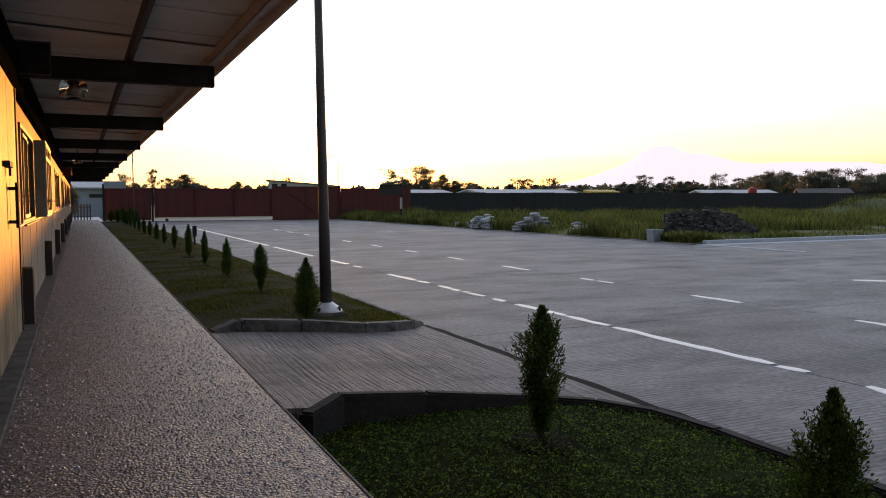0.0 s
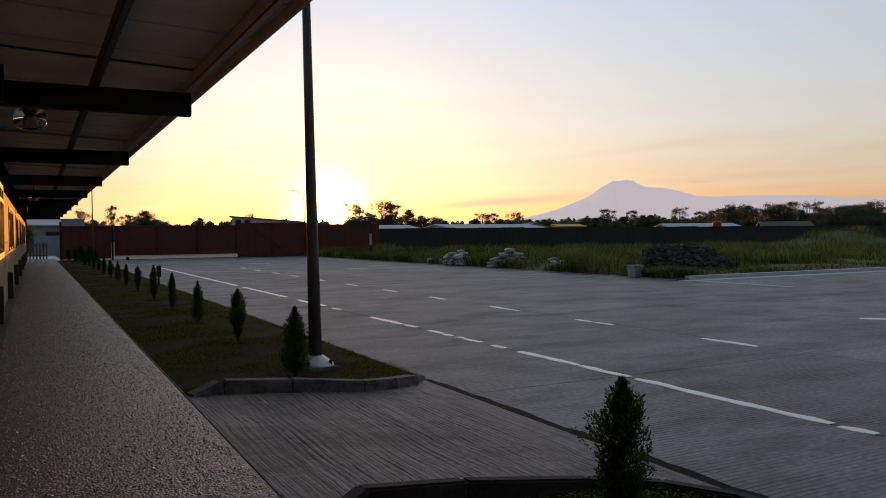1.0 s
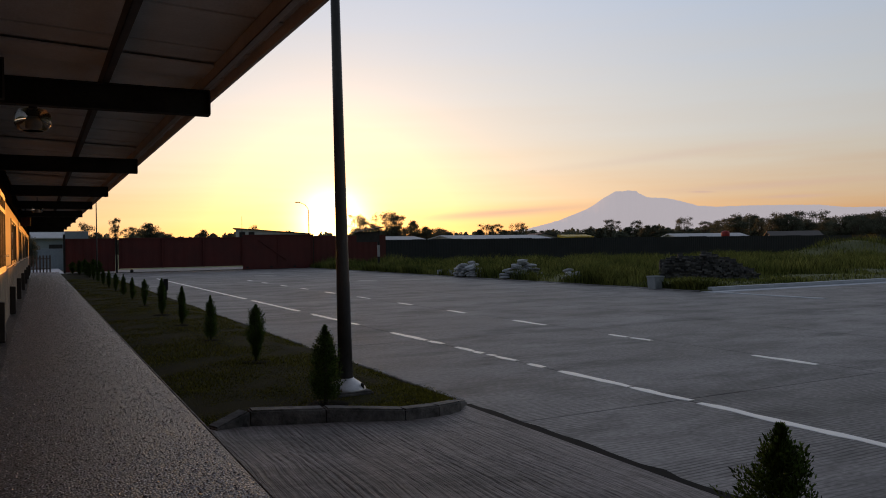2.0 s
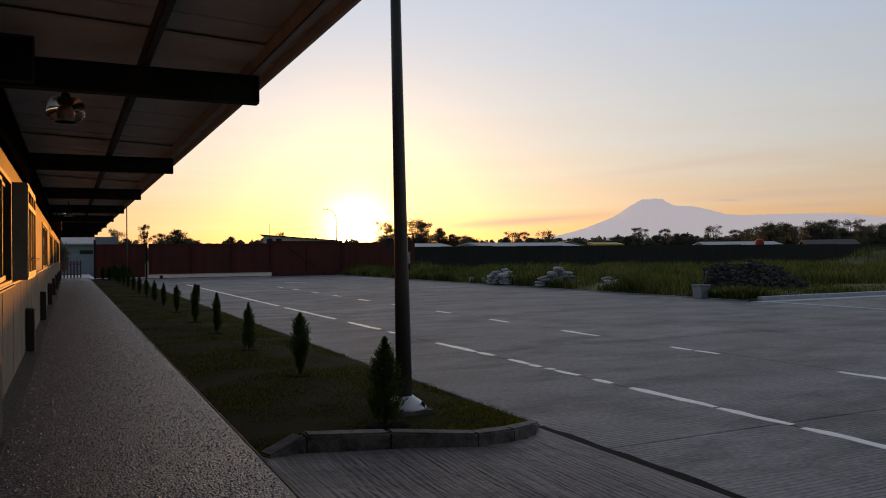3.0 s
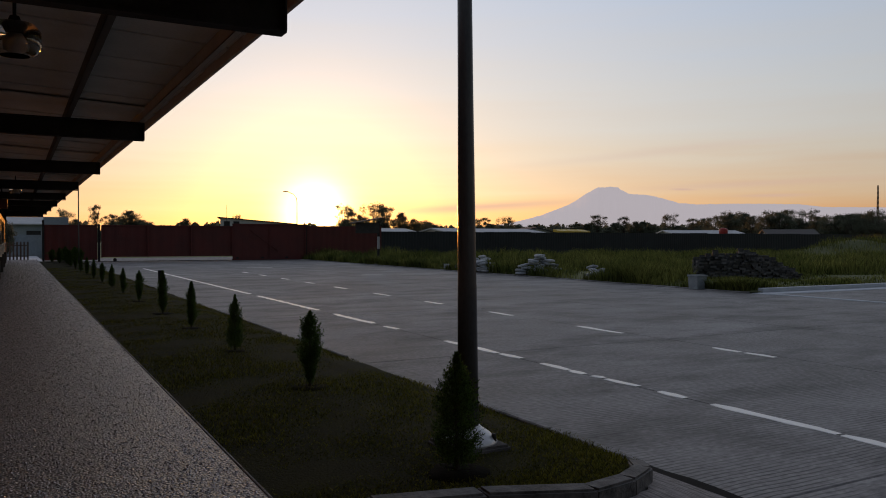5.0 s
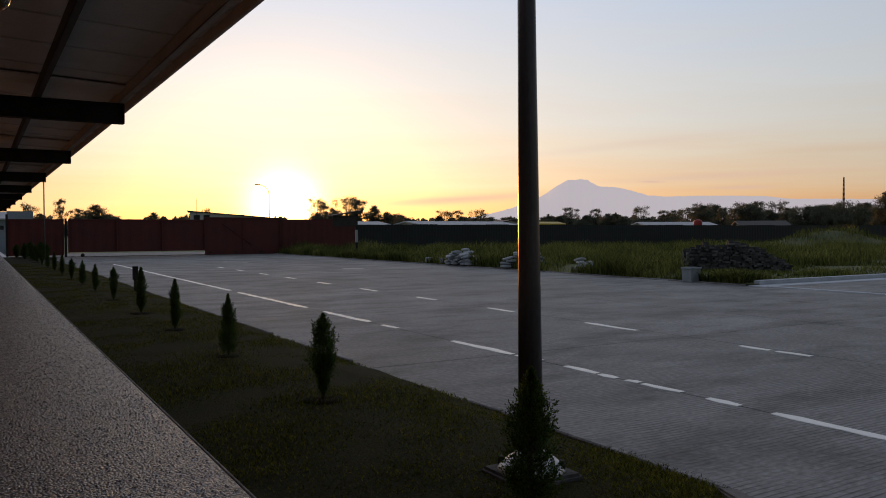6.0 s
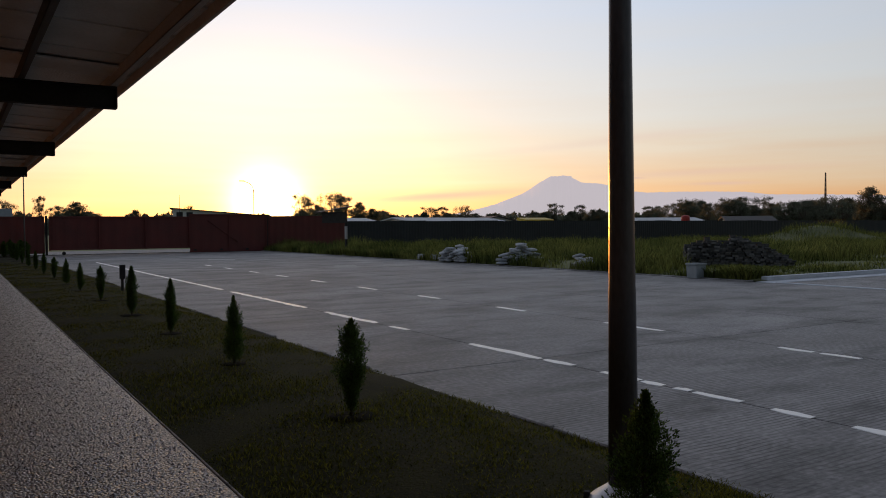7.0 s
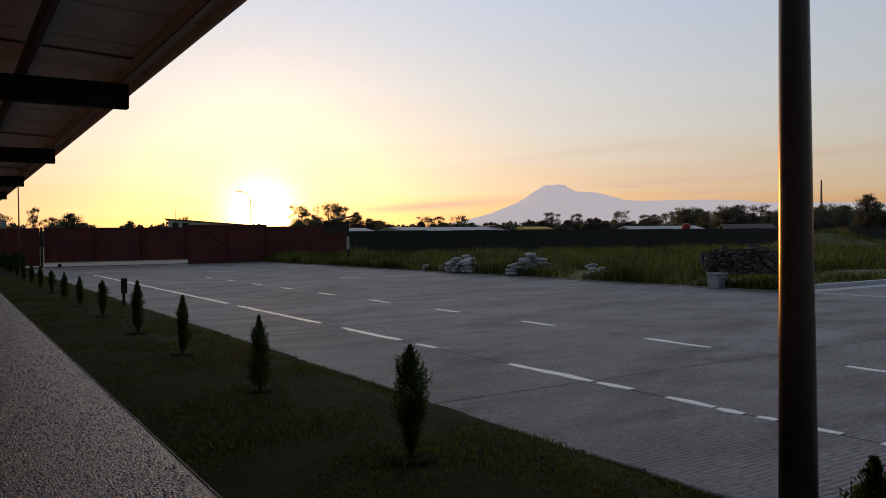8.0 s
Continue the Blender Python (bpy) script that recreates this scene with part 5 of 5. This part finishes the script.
for k, az, d, h, wide in [(2, 4.55, 190, 9.2, 0.45), (2, 5.5, 185, 7.0, 0.7), (0, 6.6, 200, 8.4, 1.15), (1, 7.4, 205, 6.4, 1.0), (0, 10.2, 230, 7.4, 1.0), (3, 10.8, 235, 6.4, 1.1), (4, 13.6, 240, 9.0, 0.4), (4, 2.6, 170, 7.5, 0.6), (1, 3.4, 210, 6.5, 0.9), (1, 12.0, 240, 6.6, 0.9),
                          (4, 20.75, 150, 8.2, 0.62), (2, 21.3, 152, 6.8, 0.8), (4, 22.9, 160, 9.0, 0.85), (2, 23.6, 158, 8.2, 0.85), (0, 24.8, 165, 7.3, 0.85), (1, 25.7, 165, 6.0, 0.9), (0, 22.0, 165, 6.4, 1.1), (1, 20.9, 160, 5.6, 0.9), (0, 23.4, 166, 6.2, 1.1)]:
    tree_at(k, az, d, h, wide)
rng = random.Random(18)
az = 26.2
while az < 47:
    d = rng.uniform(210, 330)
    airy = rng.random() < 0.3
    tree_at(rng.choice((2, 4)) if airy else rng.choice((0, 1, 3)), az, d, d * math.tan(radians(rng.uniform(1.3, 1.85) if airy else rng.uniform(0.75, 1.35))) + 1.6, rng.uniform(0.7, 1.0) if airy else rng.uniform(1.1, 1.9))
    az += rng.uniform(0.3, 0.65)
az = 46.5
while az < 57:
    d = rng.uniform(150, 200)
    airy = rng.random() < 0.4
    tree_at(rng.choice((2, 4)) if airy else rng.choice((0, 1)), az, d, d * math.tan(radians(rng.uniform(1.5, 2.15) if airy else rng.uniform(1.2, 1.9))) + 1.6, rng.uniform(0.8, 1.1) if airy else rng.uniform(1.0, 1.6))
    az += rng.uniform(0.35, 0.7)
tree_at(0, 58.7, 185, 9.8, 0.95, "tall rounded dark tree standing over the rest")
az = 57.5
while az < 80:
    d = rng.uniform(180, 300)
    tree_at(rng.choice((0, 1, 3)), az, d, d * math.tan(radians(rng.uniform(1.2, 1.8))) + 2.0, rng.uniform(1.0, 1.5))
    az += rng.uniform(0.4, 0.75)

tree_at(0, -0.7, 74, 3.3, 0.8, "dark leafy shrub beside the path behind the picket fence")
tree_at(3, -1.6, 72, 2.6, 1.1, "dark leafy shrub beside the path behind the picket fence")

# low hedge-like wood closing the distance
verts, faces = [], []
r = random.Random(52)
for _ in range(64000):
    a = r.uniform(-8, 80)
    d = r.uniform(340, 420)
    p = polar(a, d)
    z = r.uniform(0, 1) * (7.4 + 2.6 * noise.noise((a * 0.9, 0.3, 0.1)) + 2.2 * noise.noise((a * 3.1, 2.3, 0.1)) + 1.2 * noise.noise((a * 9, 1.3, 0.1)))
    s = r.uniform(0.4, 0.9)
    u = Vector((r.uniform(-1, 1), r.uniform(-1, 1), r.uniform(-1, 1))).normalized() * s
    w = u.cross(Vector((0.3, 0.5, 1))).normalized() * s * 0.8
    i = len(verts)
    c = Vector((p.x, p.y, z))
    verts += [tuple(c - u), tuple(c + w), tuple(c + u), tuple(c - w)]
    faces += [(i, i + 1, i + 2, i + 3)]
tagged(new("far_woods", soup("far_woods", verts, faces, M_LEAF)), "low hazy line of distant woods", "woods", kind="stuff")


# ---- far buildings ----
def shed(az, d, width, depth, wall_h, ridge_h, turn, wall_m, roof_m, label, windows_n=0):
    p = polar(az, d)
    s = thing("shed", label, "building", (p.x, p.y, 0))
    s.rotation_euler[2] = radians(turn)
    part("wall", prism([(-width / 2, -depth / 2), (width / 2, -depth / 2), (width / 2, depth / 2), (-width / 2, depth / 2)], [-0.3] * 4, [wall_h] * 4), wall_m, s)
    bm = bmesh.new()
    ov = 0.5
    rows = []
    for yv, zv in ((-depth / 2 - ov, wall_h - 0.12), (0, ridge_h), (depth / 2 + ov, wall_h - 0.12)):
        rows.append([[bm.verts.new((sx * (width / 2 + ov), yv, zv + dz)) for sx in (-1, 1)] for dz in (0, 0.15)])
    for a, b in zip(rows, rows[1:]):
        for lv in (0, 1):
            bm.faces.new((a[lv][0], a[lv][1], b[lv][1], b[lv][0]))
        for sx in (0, 1):
            bm.faces.new((a[0][sx], a[1][sx], b[1][sx], b[0][sx]))
    for a in (rows[0], rows[2]):
        bm.faces.new((a[0][0], a[0][1], a[1][1], a[1][0]))
    part("roof", bm, roof_m, s)
    # gable ends
    for sx in (-1, 1):
        bm = bmesh.new()
        f = [bm.verts.new((sx * (width / 2 - 0.02) + dx, yv, zv)) for dx in (0.0, -0.2 * sx) for yv, zv in ((-depth / 2, wall_h), (depth / 2, wall_h), (0, ridge_h))]
        bm.faces.new(f[:3])
        bm.faces.new(f[3:])
        for i in range(3):
            bm.faces.new((f[i], f[(i + 1) % 3], f[3 + (i + 1) % 3], f[3 + i]))
        part("gable", bm, wall_m, s)
    for i in range(windows_n):
        x = -width / 2 + width * (i + 0.5) / windows_n
        win = part("window", box(x - 0.8, x + 0.8, -depth / 2 - 0.04, -depth / 2 + 0.02, wall_h * 0.45, wall_h * 0.75), M_UNLIT_ROOM, s)
    return s


ware_p = polar(14.75, 150)
warehouse = thing("warehouse", "pale warehouse with a low sloping roof beyond the gate", "building", (ware_p.x, ware_p.y, 0))
warehouse.rotation_euler[2] = radians(-14)
part("wall", prism([(-6.3, -5), (6.3, -5), (6.3, 5), (-6.3, 5)], [-0.3] * 4, [5.2, 4.1, 4.1, 5.2]), M_FAR_WALL, warehouse)
part("roof", prism([(-6.8, -5.5), (6.8, -5.5), (6.8, 5.5), (-6.8, 5.5)], [5.24, 4.14, 4.14, 5.24], [5.36, 4.24, 4.24, 5.36]), M_DARK_ROOF, warehouse)
for xx in (-5.2, -3.6):
    part("window", box(xx - 0.5, xx + 0.5, -5.06, -4.98, 3.6, 4.6), M_UNLIT_ROOM, warehouse)
shed(22.6, 110, 9, 8, 2.3, 2.9, 10, M_FAR_WALL, M_WHITE_ROOF, "low pale roofed house beyond the fence", 2)
shed(30.2, 120, 17, 9, 2.4, 3.0, 5, M_FAR_WALL, M_WHITE_ROOF, "long low shed with a white sheet roof", 4)
shed(33.6, 130, 9, 7, 2.4, 3.3, 70, M_FAR_WALL, M_DARK_ROOF, "low shed with a dark gable roof", 2)
shed(45.0, 120, 10, 8, 2.1, 2.75, -20, M_FAR_WALL, M_WHITE_ROOF, "low grey roofed house beyond the black fence", 3)
shed(50.6, 125, 6, 6, 2.2, 2.9, -40, M_FAR_WALL, M_DARK_ROOF, "brown roofed house among the trees", 3)
shed(-1.0, 120, 12, 8, 3.4, 4.2, 0, M_BLUE_WALL, M_WHITE_ROOF, "blue-grey house beyond the end of the walkway", 3)
tagged(part("path", box(-1.2, 1.5, 62.1, 79.8, -0.1, 0.12, 0.01), M_KERB_BLUE), "pale concrete path beyond the walkway", "path", kind="structure")
tagged(part("garden_wall", box(-22, 3.0, 80, 80.25, -0.1, 1.9, 0.02), M_BLUE_WALL), "blue-grey garden wall beyond the walkway", "wall", kind="structure")
hoarding = thing("hoarding", "pale blue board above the gate's end", "board", (2.9, 78.0, 0))
part("board", box(-0.95, 0.95, -0.05, 0.05, 2.2, 3.4, 0.01), M_BLUE_WALL, hoarding)
for x in (-0.8, 0.8):
    part("leg", box(x - 0.05, x + 0.05, 0.05, 0.15, -0.1, 3.3), M_STEEL_DARK, hoarding)


def tank(az, d, z, r_):
    p = polar(az, d)
    t = thing("water_tank", "red plastic roof water tank on a stand", "tank", (p.x, p.y, 0))
    part("stand", box(-0.9, 0.9, -0.9, 0.9, -0.1, z, 0.02), M_FAR_WALL, t)
    part("vessel", tube([((0, 0, z), r_ * 0.96), ((0, 0, z + 1.3 * r_), r_), ((0, 0, z + 1.6 * r_), r_ * 0.75), ((0, 0, z + 1.75 * r_), r_ * 0.3)], 20), M_RED_TANK, t)


tank(46.3, 105, 2.1, 0.52)
tank(62.6, 150, 2.6, 0.8)
yellow = thing("yellow_awning", "yellow awning showing over the black fence", "awning", tuple(polar(36.2, 100)))
part("awning", prism([(-2.2, -0.8), (2.2, -0.8), (2.2, 0.8), (-2.2, 0.8)], [2.3, 2.3, 2.5, 2.5], [2.55, 2.55, 2.8, 2.8]), M_YELLOW, yellow)
for x in (-2.0, 2.0):
    part("leg", box(x - 0.05, x + 0.05, 0.5, 0.6, -0.1, 2.5), M_STEEL_DARK, yellow)

lamp_p = polar(17.25, 112)
street = thing("street_lamp", "slim street lamp with a curved arm", "street lamp", (lamp_p.x, lamp_p.y, 0))
part("shaft", tube([((0, 0, -0.1), 0.09), ((0, 0, 6.6), 0.06), ((-0.1, 0, 7.1), 0.05), ((-0.5, 0, 7.6), 0.045), ((-1.3, 0, 7.9), 0.04)], 10), M_STEEL_DARK, street)
part("head", box(-1.9, -1.2, -0.14, 0.14, 7.85, 7.97, 0.03), M_STEEL_DARK, street)


def mast(az, d, h, w, label):
    p = polar(az, d)
    t = thing("mast", label, "mast", (p.x, p.y, 0))
    bm = bmesh.new()
    for sx, sy in ((-1, -1), (1, -1), (1, 1), (-1, 1)):
        add_tube(bm, [((sx * w, sy * w, -0.2), 0.12), ((sx * w * 0.35, sy * w * 0.35, h), 0.06)], 5)
    n = 12
    for i in range(n):
        for sx, sy, tx, ty in ((-1, -1, 1, -1), (1, -1, 1, 1), (1, 1, -1, 1), (-1, 1, -1, -1)):
            a, b = 1 - 0.65 * i / n, 1 - 0.65 * (i + 1) / n
            add_tube(bm, [((sx * w * a, sy * w * a, h * i / n), 0.05), ((tx * w * b, ty * w * b, h * (i + 1) / n), 0.05)], 4)
    part("lattice", bm, M_STEEL_DARK, t)
    return t


mast(56.85, 300, 19.6, 0.34, "slender lattice telecom mast far beyond the trees")
wire = thing("aerial", "thin aerial rod above the far roofs", "aerial", tuple(polar(12.7, 140)))
part("rod", tube([((0, 0, -0.1), 0.05), ((0, 0, 7.2), 0.03)], 6), M_STEEL_DARK, wire)


# ---- mountain backdrop ----
def mountain():
    haze = bpy.data.materials.new("mountain_haze_glow")
    haze.use_nodes = True
    nt = haze.node_tree
    p = nt.nodes["Principled BSDF"]
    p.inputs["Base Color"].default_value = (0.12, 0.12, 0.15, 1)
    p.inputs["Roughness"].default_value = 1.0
    # emission puts the air's haze into the mountain's colour
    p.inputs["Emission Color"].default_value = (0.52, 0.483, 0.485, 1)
    p.inputs["Emission Strength"].default_value = MOUNTAIN_HAZE_GLOW
    bm = bmesh.new()
    prof_az = [26, 31, 33.6, 35.6, 37.6, 38.2, 38.8, 39.6, 39.75, 40.2, 40.6, 41.2, 41.3, 41.9, 43.35, 44.6, 45.3, 46.5, 48.7, 51, 53, 54.5, 57, 60, 64, 72]
    prof_el = [0.5, 0.8, 1.2, 1.7, 2.45, 2.78, 3.2, 3.64, 3.74, 3.70, 3.76, 3.69, 3.58, 3.24, 3.12, 2.78, 2.55, 2.44, 2.46, 2.42, 2.36, 2.15, 2.1, 2.0, 1.7, 0.8]
    rows = []
    for i in range(461):
        az = 26 + 46 * i / 460
        el = float(np.interp(az, prof_az, prof_el)) + 0.03 * noise.noise((az * 2.5, 0, 0)) + 0.02 * noise.noise((az * 7, 0, 0))
        d = 4200
        top = d * math.tan(radians(el))
        q = polar(az, d)
        q2 = polar(az, d - 1000)
        mid = polar(az, d - 350)
        rows.append([bm.verts.new((q2.x, q2.y, -5)), bm.verts.new((mid.x, mid.y, top * 0.45 + 20 * noise.noise((az * 2, 1, 0)))), bm.verts.new((q.x, q.y, top)), bm.verts.new((q.x * 1.1, q.y * 1.1, -5))])
    for a, b in zip(rows, rows[1:]):
        for k in range(3):
            bm.faces.new((a[k], a[k + 1], b[k + 1], b[k])).smooth = True
    tagged(part("backdrop", bm, haze), "hazy lavender volcano and ridge on the horizon, haze put in as glow", "mountain", kind="structure")


MOUNTAIN_HAZE_GLOW = 0.76
mountain()

# ---- concrete slabs of the yard ----
slab_meshes = {}


def slab(x0, x1, y0, y1):
    key = (round(x1 - x0, 3), round(y1 - y0, 3))
    if key not in slab_meshes:
        w, l = key
        slab_meshes[key] = mesh_of("slab", box(-w / 2 + 0.006, w / 2 - 0.006, -l / 2 + 0.006, l / 2 - 0.006, -0.2, 0.0, 0.008), M_ROAD)
    piece("slab", slab_meshes[key], road, pose((x0 + x1) / 2, (y0 + y1) / 2, 0))


cols = [ROAD_X, 5.92, 9.2, 12.5, 15.9, LOT_X - 0.09]
for xa, xb in zip(cols, cols[1:]):
    for j in range(12):
        slab(xa, xb, LOT_Y - 0.75 + (j - 5) * 6.15, LOT_Y - 0.75 + (j - 4) * 6.15)
for i in range(14):
    for j in range(5):
        slab(LOT_X - 0.09 + i * 5.8, LOT_X - 0.09 + (i + 1) * 5.8, LOT_Y - 0.75 + (j - 5) * 6.15, LOT_Y - 0.75 + (j - 4) * 6.15)
